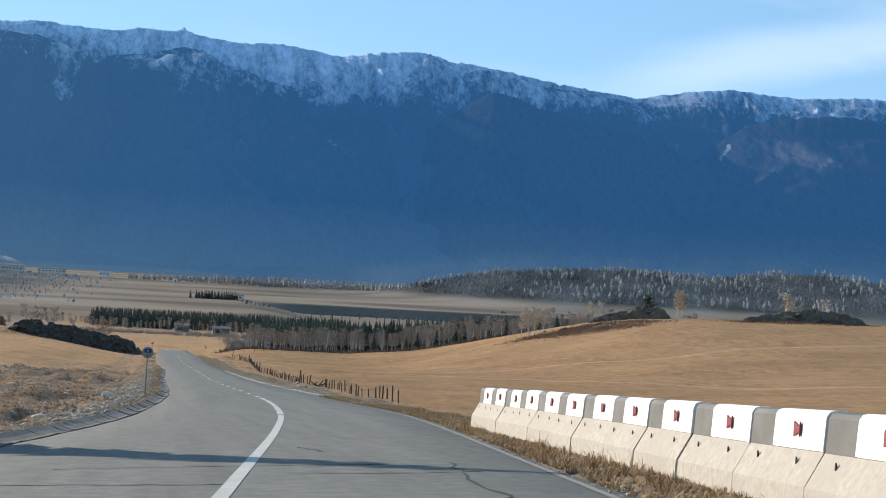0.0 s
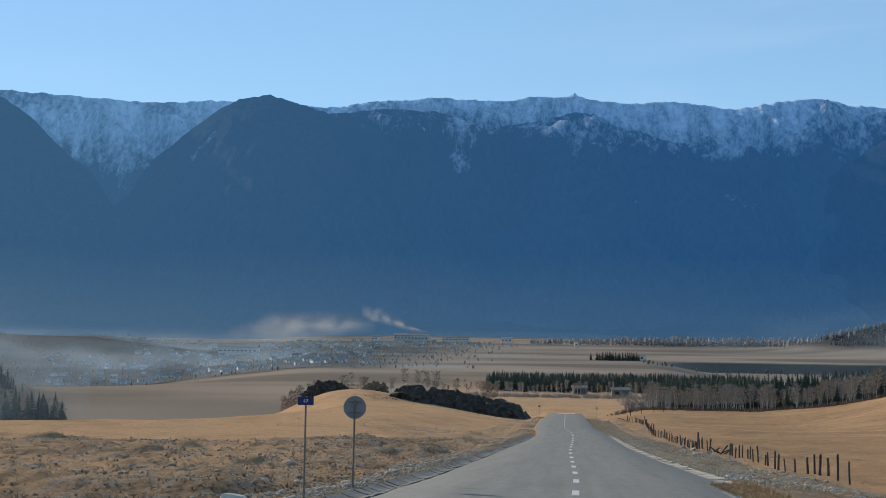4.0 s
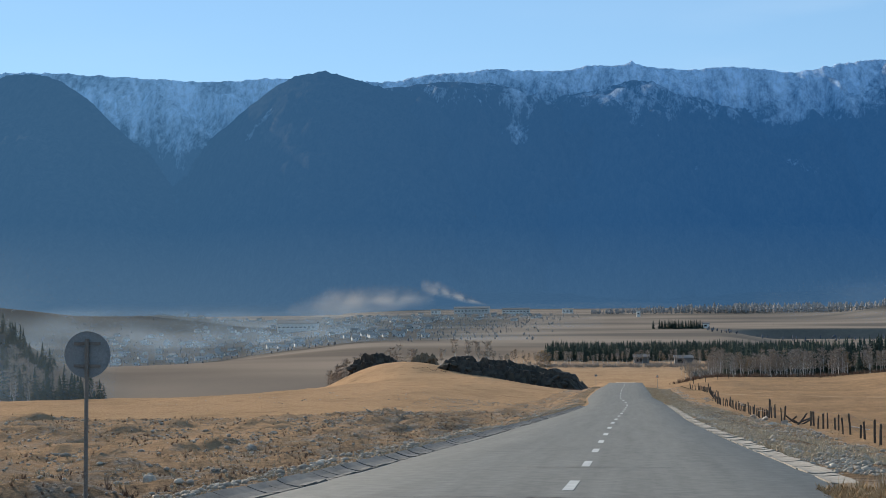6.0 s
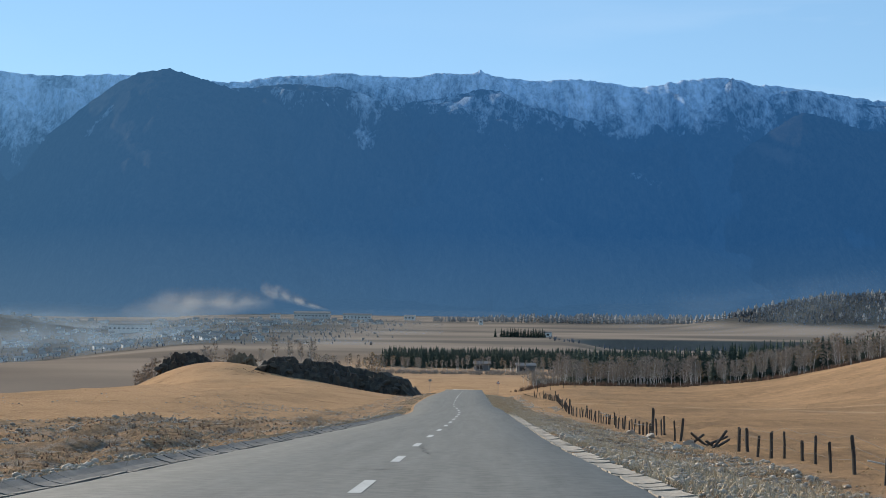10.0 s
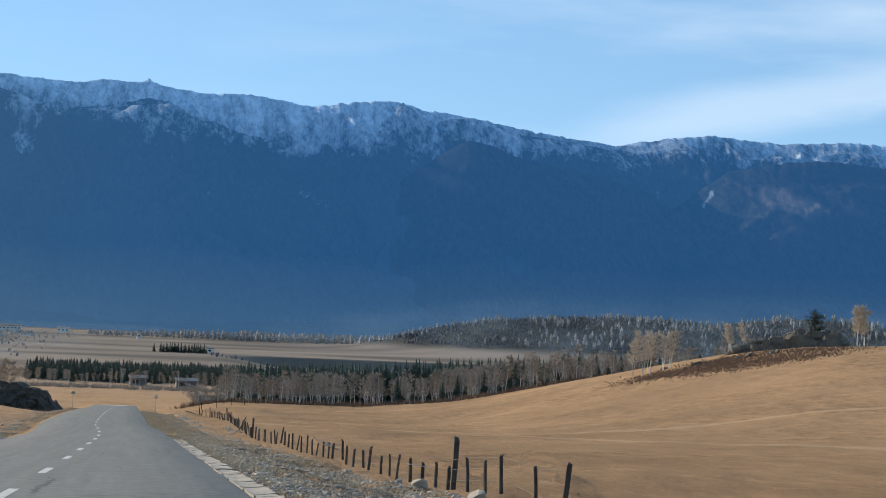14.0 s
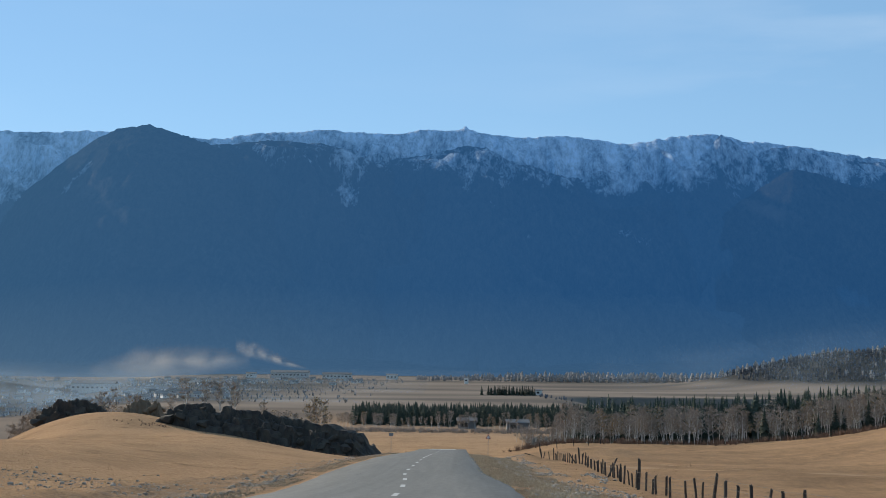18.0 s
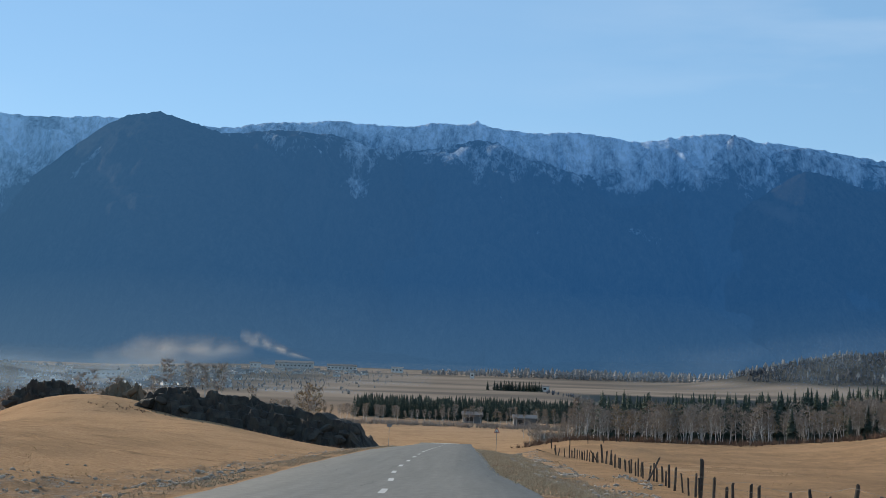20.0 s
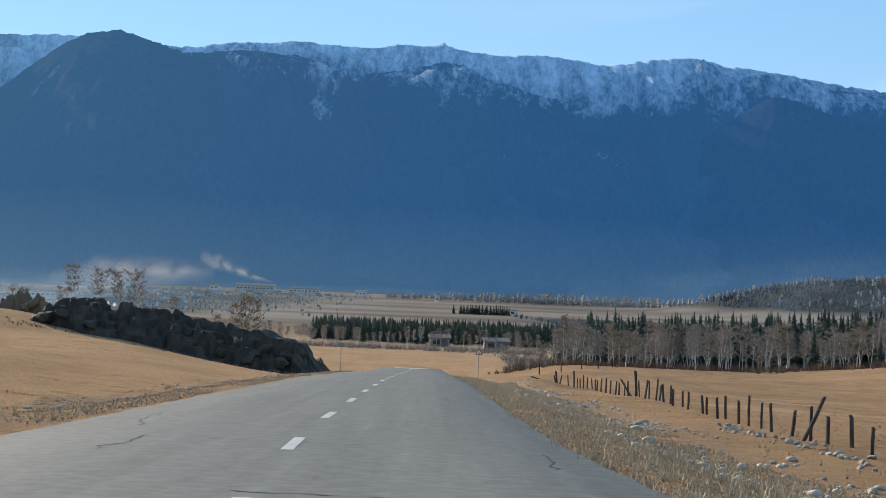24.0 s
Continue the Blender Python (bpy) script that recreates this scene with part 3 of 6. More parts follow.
def build_ground():
    off = spread([(-2600, 40), (-500, 50), (-120, 34), (-75, 90), (-30, 80), (-10, 24), (-4.7, 4), (4.7, 20), (10, 50), (30, 60), (120, 50), (500, 40), (2600, 1)])
    ys = spread([(-400, 16), (-20, 120), (60, 330), (330, 100), (480, 70), (800, 40), (1440, 20), (1510, 40), (2300, 20), (4900, 1)])
    O, Y = np.meshgrid(off, ys)
    X = O + road_x(Y) * (1 - smoothstep(40, 300, np.abs(O)))
    Z = ground_z(X, Y)
    ny, nx = X.shape
    v = np.c_[X.ravel(), Y.ravel(), Z.ravel()]
    i = (np.arange(ny - 1)[:, None] * nx + np.arange(nx - 1)[None]).ravel()
    f = np.c_[i, i + 1, i + nx + 1, i + nx]
    me = bpy.data.meshes.new("ground")
    me.vertices.add(len(v))
    me.vertices.foreach_set("co", v.ravel())
    me.loops.add(len(f) * 4)
    me.loops.foreach_set("vertex_index", f.ravel())
    me.polygons.add(len(f))
    me.polygons.foreach_set("loop_start", np.arange(len(f)) * 4)
    me.update(calc_edges=True)
    me.materials.append(M_GROUND)
    me.shade_smooth()
    D = X - road_x(Y)
    left = stony_land(X, Y) * np.clip(0.5 + 0.4 * smoothstep(30, 8, -D) + 0.3 * fbm(X / 7, Y / 9, 3, 8), 0, 1) * (1 - 0.5 * smoothstep(240, 300, Y))
    right = (1 - smoothstep(8.5, 13.5, D)) * (1 - smoothstep(330, 480, Y)) * (1 - 0.45 * smoothstep(240, 275, Y))
    verge = np.where(D < 0, left, right)
    flat = np.maximum(smoothstep(620, 1100, Y), 0.9 * smoothstep(445, 520, Y + 0.6 * (X + 60)) * smoothstep(-45, -75, X))
    edge = 12 * fbm(X / 25, Y / 25, 3, 4)
    # wood floor: dark litter, with the trees' shade put into its colour
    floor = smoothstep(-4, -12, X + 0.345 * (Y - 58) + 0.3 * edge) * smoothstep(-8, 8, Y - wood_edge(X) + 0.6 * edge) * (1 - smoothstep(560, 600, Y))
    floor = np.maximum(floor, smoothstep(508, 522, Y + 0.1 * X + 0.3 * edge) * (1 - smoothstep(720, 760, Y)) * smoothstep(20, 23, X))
    # the far hill's backlit front, its shade painted on the ground
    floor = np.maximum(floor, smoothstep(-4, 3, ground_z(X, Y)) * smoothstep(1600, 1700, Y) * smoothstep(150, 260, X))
    # shade of the river terrace's face, painted as a dark strip
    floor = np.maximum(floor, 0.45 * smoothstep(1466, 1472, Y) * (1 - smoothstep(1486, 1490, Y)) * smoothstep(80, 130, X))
    # town ground darkened for the shade and haze among the houses
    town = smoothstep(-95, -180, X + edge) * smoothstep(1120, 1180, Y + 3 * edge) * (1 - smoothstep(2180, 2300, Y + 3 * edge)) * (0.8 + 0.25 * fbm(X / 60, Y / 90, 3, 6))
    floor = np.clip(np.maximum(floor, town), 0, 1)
    # a pair of worn tracks over the right field
    track = np.zeros(X.shape)
    for line in ([(14, 352), (34, 312), (48, 300), (62, 270), (92, 236), (140, 215)], [(17, 372), (30, 345), (52, 330), (90, 322), (150, 330)]):
        lx, ly = np.array(line, float).T
        s = np.linspace(0, 1, 400)
        px, py = np.interp(s, np.linspace(0, 1, len(lx)), lx), np.interp(s, np.linspace(0, 1, len(lx)), ly)
        near = (X > 8) & (X < 160) & (Y > 190) & (Y < 390)
        gap = np.full(X.shape, 99.0)
        gap[near] = np.sqrt(((X[near][:, None] - px) ** 2 + (Y[near][:, None] - py) ** 2).min(1))
        track = np.maximum(track, 1 - smoothstep(0.7, 2.0, gap))
    worn = me.attributes.new("track", "FLOAT", "POINT")
    worn.data.foreach_set("value", track.ravel().astype(np.float32))
    grazed = smoothstep(9, 14, D) * (1 - smoothstep(520, 560, Y)) * (0.75 + 0.25 * fbm(X / 14, Y / 14, 3, 12))
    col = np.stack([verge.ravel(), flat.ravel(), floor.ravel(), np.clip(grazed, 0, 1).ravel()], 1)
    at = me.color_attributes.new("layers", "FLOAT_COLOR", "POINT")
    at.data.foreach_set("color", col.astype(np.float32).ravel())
    return tagged(new("ground", me), "ochre dry steppe turf with stony brown road verges", "ground", kind="structure")


build_ground()


def half_width(y, side):
    return HALF - (0.47 * (1 - smoothstep(55, 92, y)) if side > 0 else 0) + (0.4 if side > 0 else 0.15) * smoothstep(245, 285, y)


def strip(y0, y1, step, offs, lift, thick=0.0):
    """A ribbon along the road between lateral offsets, as vertices and faces."""
    ys = np.arange(y0, y1 + step / 2, step)
    v, f = [], []
    n = len(offs)
    for y in ys:
        cx = float(road_x(y))
        for o in offs:
            v.append((cx + o, y, float(road_z(y)) + o * float(bank(y)) + lift))
    for i in range(len(ys) - 1):
        for j in range(n - 1):
            a = i * n + j
            f.append((a, a + 1, a + n + 1, a + n))
    return v, f


road = tagged(new("road"), "grey patched asphalt road with a worn centre line", "road", kind="structure")
v, f = strip(-60, 570, 1.0, (-HALF - 0.5, -HALF, -2.3, 0, 2.3, HALF, HALF + 0.5), 0.0)
for k in range(0, len(v), 7):
    for e, side, out, drop in ((0, -1, 0.35, 0.16), (1, -1, 0, 0), (5, 1, 0, 0), (6, 1, 0.25, 0.16)):
        y = v[k + e][1]
        o = side * (float(half_width(y, side)) + out + 0.05 * float(value_noise(y / 2.3, side * 3.1)))
        v[k + e] = (float(road_x(y)) + o, y, float(road_z(y)) + o * float(bank(y)) - drop)
part("asphalt", mesh_of("asphalt", v, f, M_ASPHALT, True), road)
# the sun's glint on the crest, laid on as a pale strip
v, f = strip(507, 516, 1.0, (-2.6, 0, 2.8), 0.008)
part("worn_patch", mesh_of("worn_patch", v, f, M_PAINT), road, "pale sun glint painted on the road crest")
M_TAR = material("tar_crack", (0.035, 0.035, 0.034), 0.7, 6.0)
cr = random.Random(3)
for y0, o0, along in [(cr.uniform(16, 330), cr.uniform(-4, 4), cr.random() < 0.35) for _ in range(64)]:
    pts, y, o = [], y0, o0
    for _ in range(cr.randrange(8, 26)):
        pts.append((o, y))
        y += cr.uniform(0.15, 0.5) if along else cr.gauss(0, 0.06)
        o += cr.gauss(0, 0.06) if along else cr.uniform(0.08, 0.3)
        if abs(o) > 4.2:
            break
    v = []
    for o, y in pts:
        w = cr.uniform(0.006, 0.028)
        for e in (-w, w):
            oo, yy = (o + e, y) if along else (o, y + e * 1.6)
            v.append((float(road_x(yy)) + oo, yy, float(road_z(yy)) + oo * float(bank(yy)) + 0.005))
    if len(pts) > 3:
        part("crack", mesh_of("crack", v, [(2 * i, 2 * i + 1, 2 * i + 3, 2 * i + 2) for i in range(len(pts) - 1)], M_TAR), road)
v, f = strip(-60, 53, 1.0, (-0.085, 0.085), 0.006)
part("centre_line", mesh_of("centre_line", v, f, M_PAINT), road, "solid worn white line")
v, f = strip(0, 88, 1.0, (3.75, 3.84), 0.006)
part("edge_line", mesh_of("edge_line", v, f, M_FADED), road, "faded white edge line")
dashes = [(53.7 + 5.9 * k, 5.2, 0.1) for k in range(5)] + [(92.8 + 8.8 * k - 8.8, 3.0, 0.09) for k in range(5)] + [(129.0 + 12.09 * k, 3.8, 0.1) for k in range(35)]
for y, long, half in dashes:
    v, f = strip(y, y + long, long / 3, (-half, half), 0.006)
    part("road_marking", mesh_of("road_marking", v, f, M_PAINT), road)

# the loose shoulder between the asphalt and the barrier
ys, offs = np.arange(-6, 96, 0.3), np.arange(3.6, 6.3, 0.1)
Y2, O2 = np.meshgrid(ys, offs, indexing="ij")
X2 = road_x(Y2) + O2
edge = half_width(Y2, 1)
Z2 = road_z(Y2) + O2 * bank(Y2) - 0.03 + 0.045 * smoothstep(0, 0.25, O2 - edge + 0.12 * fbm(Y2 / 0.9, O2, 3, 14)) + 0.03 * fbm(X2 / 0.35, Y2 / 0.35, 3, 15) * smoothstep(0, 0.3, O2 - edge) - 0.14 * smoothstep(5.3, 6.2, O2)
n = len(offs)
v = np.c_[X2.ravel(), Y2.ravel(), Z2.ravel()]
f = [(i * n + j, i * n + j + 1, (i + 1) * n + j + 1, (i + 1) * n + j) for i in range(len(ys) - 1) for j in range(n - 1)]
tagged(new("verge", mesh_of("verge", v, f, M_SHOULDER, True)), "loose brown gravel shoulder beside the asphalt", "verge", kind="structure")

# ---- mountains ----
CENTRE = (0.0, 130.0)
# crests: the angle from straight ahead and the height angle, in degrees
SKYLINE = [(-34, 7.4), (-27, 7.65), (-24.5, 7.8), (-23.1, 8.2), (-21, 8.22), (-18, 8.1), (-16, 8.02), (-13.3, 8.18), (-9, 8.05), (-7.5, 8.32), (-5.1, 8.48), (-2.5, 8.38), (-1.7, 8.57), (-0.3, 8.54), (-0.12, 8.6), (-0.02, 8.71), (0.14, 8.58), (0.6, 8.46), (2.2, 8.3), (3.8, 8.36), (6, 8.06), (7.7, 8.35), (9.2, 8.4), (10.1, 8.12), (11.6, 8.0), (14.3, 7.5), (17.2, 7.08), (19.1, 7.4), (20.7, 7.56), (23.2, 7.3), (25.4, 7.4), (27, 7.25), (36, 6.6)]
BUTTRESS = [(-34, 0), (5.4, 3.0), (6.24, 6.0), (7.04, 6.66), (8.06, 7.13), (8.87, 7.9), (9.31, 8.4), (10.35, 7.74), (11.64, 7.05), (13.36, 6.1), (15, 3.0), (36, 0)]
LONG_SPUR = [(-34, 0), (9.6, 3.0), (10.2, 7.0), (10.76, 7.8), (11.6, 7.95), (12.66, 7.63), (13.3, 7.48), (15.4, 7.21), (17.29, 6.89), (18.75, 6.46), (19.58, 6.22), (20.83, 5.74), (21.66, 5.25), (24, 4.0), (36, 1.0)]
HUMP = [(-34, 0), (-5.0, 5.5), (-3.98, 6.88), (-3.41, 7.37), (-2.23, 7.52), (-1.04, 7.71), (0.06, 7.99), (0.77, 7.92), (1.61, 7.48), (2.86, 7.15), (4.33, 6.72), (6.22, 6.31), (9.17, 5.9), (13, 4.5), (36, 2.0)]
BEHIND_CONE = [(-34, 0), (-12.5, 6.0), (-10.47, 7.31), (-9.19, 7.83), (-7.06, 8.06), (-5.3, 7.96), (-4.45, 7.81), (-3.4, 7.34), (-2.2, 7.0), (-1.19, 6.66), (-0.15, 6.2), (1.3, 5.68), (3.39, 4.8), (5.5, 4.08), (8.05, 2.96), (13, 1.5), (36, 0.5)]
CONE = [(-34, 0), (-19.5, 2.6), (-17.29, 4.27), (-16.87, 4.9), (-16.02, 5.75), (-14.75, 6.8), (-13.47, 7.84), (-12.61, 8.28), (-11.52, 8.47), (-10.69, 8.25), (-9.41, 7.86), (-8.35, 7.48), (-7.07, 6.95), (-5.81, 6.21), (-4.55, 5.47), (-3.09, 4.5), (0, 2.64), (3.02, 0.94), (36, 0)]
DOME = [(-34, 5.6), (-27.11, 6.43), (-25.92, 6.36), (-25.32, 6.62), (-24.52, 7.37), (-23.1, 8.15), (-22.28, 8.22), (-21.25, 7.98), (-20.22, 7.29), (-18.97, 6.05), (-18.13, 5.5), (-17.29, 4.48), (-14, 2.5), (-8, 0.5), (36, 0)]
PYRAMID = [(-34, 0), (4, 1.5), (6.5, 3.2), (7.98, 4.41), (9.19, 5.41), (10.41, 6.24), (11.22, 6.81), (11.84, 7.11), (12.69, 6.94), (13.96, 6.45), (15.44, 6.19), (16.69, 5.96), (18.3, 5.5), (20.2, 4.4), (24, 2.6), (36, 1.0)]
EAST_DOME = [(-34, 0), (15, 1.5), (17.5, 3.2), (19.22, 4.66), (20.62, 5.73), (21.41, 6.26), (22.42, 6.45), (23.61, 6.66), (24.61, 6.71), (25.6, 6.64), (26.93, 6.47), (36, 5.4)]
# lower edges of the snow on the slopes that carry it
SNOW_BACK = [(-34, 6.2), (-27, 6.3), (-21, 5.6), (-16.9, 5.0), (-14.8, 5.6), (-9, 6.6), (-5, 6.9), (0.9, 6.3), (6.2, 6.0), (9.1, 6.1), (13.3, 6.1), (18.5, 6.2), (21.6, 6.2), (23.6, 6.1), (27, 5.9), (36, 5.5)]
SNOW_HUMP = [(-34, 7), (-3.2, 6.95), (-1.2, 6.6), (0, 6.2), (3, 6.25), (5, 6.17), (6.2, 6.1), (9.2, 5.95), (36, 7)]
SNOW_SPUR = [(-34, 7), (11.2, 6.6), (13.3, 6.3), (15.4, 6.18), (17.5, 6.0), (19.6, 5.75), (21.6, 5.4), (36, 6)]
SNOW_BUTTRESS = [(-34, 7), (7, 6.5), (9.1, 6.1), (11.2, 6.0), (36, 7)]
SNOW_THIN = [(-34, 7.6), (-10, 7.0), (-8, 6.9), (-5, 6.6), (-4.2, 5.9), (-3.4, 6.5), (-2, 6.9), (0, 6.6), (36, 7)]
# crest, distance, fall of its face, the snow's lower edge and how thickly it lies
RIDGES = [(SKYLINE, 4820, 0.9, SNOW_BACK, 1.0), (BUTTRESS, 4755, 0.85, SNOW_BUTTRESS, 0.84), (LONG_SPUR, 4725, 0.8, SNOW_SPUR, 0.86), (HUMP, 4670, 0.55, SNOW_HUMP, 0.78), (BEHIND_CONE, 4590, 0.65, SNOW_THIN, 0.74),
          (CONE, 4530, 0.56, None, 0), (DOME, 4510, 0.56, None, 0), (PYRAMID, 4470, 0.75, None, 0), (EAST_DOME, 4470, 0.8, None, 0)]
# stray snow and bare clearings in the forest: angle, height angle, half sizes, tilt, how thick
STRAY_SNOW = [(-4.3, 6.15, 0.9, 0.6, 0, 0.72), (6.3, 4.62, 1.6, 0.28, -21, 0.7), (20.7, 5.3, 0.65, 0.16, 60, 0.7), (2.4, 4.75, 0.4, 0.25, 0, 0.62), (3.85, 4.4, 0.25, 0.35, 0, 0.62), (18.8, 5.4, 0.45, 0.18, -50, 0.68), (-14.0, 6.5, 1.4, 0.17, 50, 0.72), (-16.9, 5.2, 0.45, 0.8, 0, 0.7), (1.0, 5.9, 1.1, 0.18, -35, 0.66)]
CLEARINGS = [(11.0, 5.62, 1.2, 0.32, -14, 0.5), (23.4, 5.25, 1.5, 0.42, -18, 1.0), (24.3, 5.05, 0.5, 0.5, 0, 0.9), (-13.4, 6.2, 0.9, 0.5, 40, 0.3), (-22.2, 5.9, 1.4, 0.4, -30, 0.22), (10.4, 5.85, 0.7, 0.16, -14, 0.4)]


def build_mountains():
    az = np.radians(np.arange(-34, 36.01, 0.06))
    rs = np.concatenate([np.linspace(2500, 3800, 34, endpoint=False), np.linspace(3800, 4350, 40, endpoint=False), np.linspace(4350, 4835, 98)])
    A, R = np.meshgrid(az, rs)
    X, Y = CENTRE[0] + R * np.sin(A), CENTRE[1] + R * np.cos(A)
    deg = np.degrees(A)
    Z = np.full(A.shape, -14.0)
    snow, haze = np.zeros(A.shape), np.zeros(A.shape)
    lean = fbm(deg / 4, R / 1500, 3, 7)
    for k, (crest, dist, slope, edge, thick) in enumerate(RIDGES):
        cx, ce = zip(*crest)
        below = dist - R
        # the face leans aside on its way down, so that its spurs wander
        dd = deg + 1.1 * lean * np.clip(below, 0, 1200) / 1000
        ang = np.interp(deg, cx, ce) + 0.03 * fbm(deg * 4, 0 * deg, 6, 31 + k, 0.7)
        wide = sum(np.interp(dd + d, cx, ce) for d in (-0.9, -0.6, -0.3, 0, 0.3, 0.6, 0.9)) / 7
        local = np.exp(-np.abs(below) / 60.0)
        ang = wide + (ang - wide) * local
        top = dist * np.tan(np.radians(ang)) + 17.0
        drop = np.where(R < dist, slope * (np.hypot(below, 28) - 28), -below * 0.9)
        wx, wy = 90 * fbm(X / 320, Y / 320, 3, 91 + k), 90 * fbm(X / 320, Y / 320, 3, 97 + k)
        rib = 1 - np.abs(fbm((X + wx + 0.35 * (Y - 4500)) / (210 if edge else 300), (Y + wy) / (420 if edge else 700), 5, 61 + k, 0.55))
        rib = (rib - 0.55) * (95 if edge else 75) * (smoothstep(2, 170, below) if edge else smoothstep(4, 330, below))
        z = top - drop + rib + fbm(X / 150, Y / 150, 5, 51 + k) * 9 * smoothstep(0, 250, np.abs(below))
        won = z > Z
        Z = np.where(won, z, Z)
        lie = 0.0
        if edge:
            el = np.degrees(np.arctan2(z - 17, R))
            over = el - np.interp(deg, *zip(*edge)) + 0.2 * fbm(deg * 1.6, el * 1.5, 4, 81 + k)
            # wind-packed gullies run down the face and hold more of it than the ribs between
            lie = thick * (smoothstep(-0.5, 0.7, over) * 0.84 + 0.25 * smoothstep(0.5, 1.9, over))
            lie = lie + smoothstep(-0.2, 0.3, over) * (0.13 * fbm(dd * 3.4 + 0.9 * fbm(dd * 1.2, R / 150, 3, 15) + 0.006 * below * np.sign(fbm(deg / 2.5, 0 * deg, 2, 16)), R / 90, 4, 71 + k, 0.6) - 0.1 * (fbm(X / 130, Y / 110, 3, 73 + k) > 0.42))
        snow = np.where(won, lie, snow)
        haze = np.where(won, smoothstep(4450, 4820, dist), haze)
    foot = -10 + 45 * smoothstep(2750, 3500, R) * (0.6 + 0.5 * fbm(X / 500, Y / 500, 3, 77))
    Z = np.maximum(Z, foot)
    Z = np.where(R < 2560, -30, Z)
    el = np.degrees(np.arctan2(Z - 17, R))

    def blots(spots, seed):
        out = np.zeros(A.shape)
        for a, e, ra, re, tilt, amount in spots:
            c, q = math.cos(radians(tilt)), math.sin(radians(tilt))
            u, w = (deg - a) * c + (el - e) * q, (el - e) * c - (deg - a) * q
            out = np.maximum(out, amount * (1 - smoothstep(0.2, 1.3, np.hypot(u / ra, w / re) + 0.3 * fbm(deg * 3, el * 3, 3, seed))))
        return out

    snow = np.maximum(snow, blots(STRAY_SNOW, 5))
    bare = blots(CLEARINGS, 6)
    stands = fbm(X / 260 + 0.6 * fbm(X / 90, Y / 90, 2, 3), Y / 420, 4, 12) * 0.5 + 0.5
    ny, nx = Z.shape
    i = (np.arange(ny - 1)[:, None] * nx + np.arange(nx - 1)[None]).ravel()
    me = bpy.data.meshes.new("mountain_range")
    v = np.c_[X.ravel(), Y.ravel(), Z.ravel()]
    f = np.c_[i, i + 1, i + nx + 1, i + nx][:, ::-1]
    me.vertices.add(len(v))
    me.vertices.foreach_set("co", v.ravel())
    me.loops.add(len(f) * 4)
    me.loops.foreach_set("vertex_index", f.ravel())
    me.polygons.add(len(f))
    me.polygons.foreach_set("loop_start", np.arange(len(f)) * 4)
    me.update(calc_edges=True)
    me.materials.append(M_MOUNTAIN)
    me.shade_smooth()
    at = me.color_attributes.new("cover", "FLOAT_COLOR", "POINT")
    at.data.foreach_set("color", np.stack([snow.ravel(), bare.ravel(), stands.ravel(), haze.ravel()], 1).astype(np.float32).ravel())
    return tagged(new("backdrop", me), "blue hazy forested mountain range with a snowy crest", "mountain", kind="structure")


build_mountains()


# ---- roadside barrier ----
BAR_DIR = Vector((0.0763, 1.0, -0.0706)).normalized()
BAR_END = Vector((1.555, 41.3, 23.115))
BLOCK = 2.11


def extrude_y(prof, y0, y1, name, mat):
    """A closed side outline (across, up) drawn along y, with closed ends."""
    n = len(prof)
    v = [(a, y0, z) for a, z in prof] + [(a, y1, z) for a, z in prof]
    f = [(i, n + i, n + (i + 1) % n, (i + 1) % n) for i in range(n)] + [tuple(range(n)), tuple(range(2 * n - 1, n - 1, -1))]
    me = mesh_of(name, v, f, mat)
    bm = bmesh.new()
    bm.from_mesh(me)
    bmesh.ops.recalc_face_normals(bm, faces=bm.faces)
    bm.to_mesh(me)
    bm.free()
    return me


def barrier_block():
    root = thing("barrier_block", Matrix(), "weathered concrete barrier block with white and grey painted cap", "road barrier", "row of barrier blocks along the bend")
    base = [(-0.34, -0.98), (-0.32, -0.66), (-0.15, -0.36), (0.15, -0.36), (0.32, -0.66), (0.34, -0.98)]
    cap = [(-0.155, -0.355), (-0.13, -0.06), (-0.1, -0.015), (-0.05, 0.0), (0.05, 0.0), (0.1, -0.015), (0.13, -0.06), (0.155, -0.355)]
    capg = [(w * 0.985, z - 0.004) for w, z in cap]
    part("base", extrude_y(base, 0.012, BLOCK - 0.012, "base", M_BARRIER), root, "stained bare concrete base")
    part("cap", extrude_y(cap, 0.03, BLOCK * 0.66, "cap", M_WHITE), root, "white painted cap")
    part("grey_band", extrude_y(capg, BLOCK * 0.66, BLOCK - 0.03, "grey_band", M_GREY), root, "grey painted band")
    m = Mesh()
    # a folded corner reflector: two red wings that meet in a ridge
    y = BLOCK * 0.33
    for s in (-1, 1):
        m.add([(-0.15, y, -0.21), (-0.168, y + s * 0.08, -0.248), (-0.162, y + s * 0.08, -0.112), (-0.146, y, -0.155), (-0.138, y, -0.21), (-0.155, y + s * 0.077, -0.248), (-0.148, y + s * 0.077, -0.112), (-0.134, y, -0.155)],
              [(0, 1, 2, 3), (7, 6, 5, 4), (0, 4, 5, 1), (1, 5, 6, 2), (2, 6, 7, 3), (3, 7, 4, 0)])
    part("reflector", m.mesh("reflector", M_RED), root, "dark red folded reflector")
    for yy in (BLOCK * 0.25, BLOCK * 0.78):
        h = Mesh()
        ring = [(math.cos(a), math.sin(a)) for a in np.linspace(0, 2 * math.pi, 10, endpoint=False)]
        h.add([(-0.212, yy + c * 0.022, -0.47 + q * 0.055) for c, q in ring], [tuple(range(9, -1, -1))])
        h.add([(-0.19 - 0.03, yy + c * 0.022, -0.47 + q * 0.055) for c, q in ring], [tuple(range(10))])
        part("lifting_hole", h.mesh("lifting_hole", M_HOLE), root)
    return root


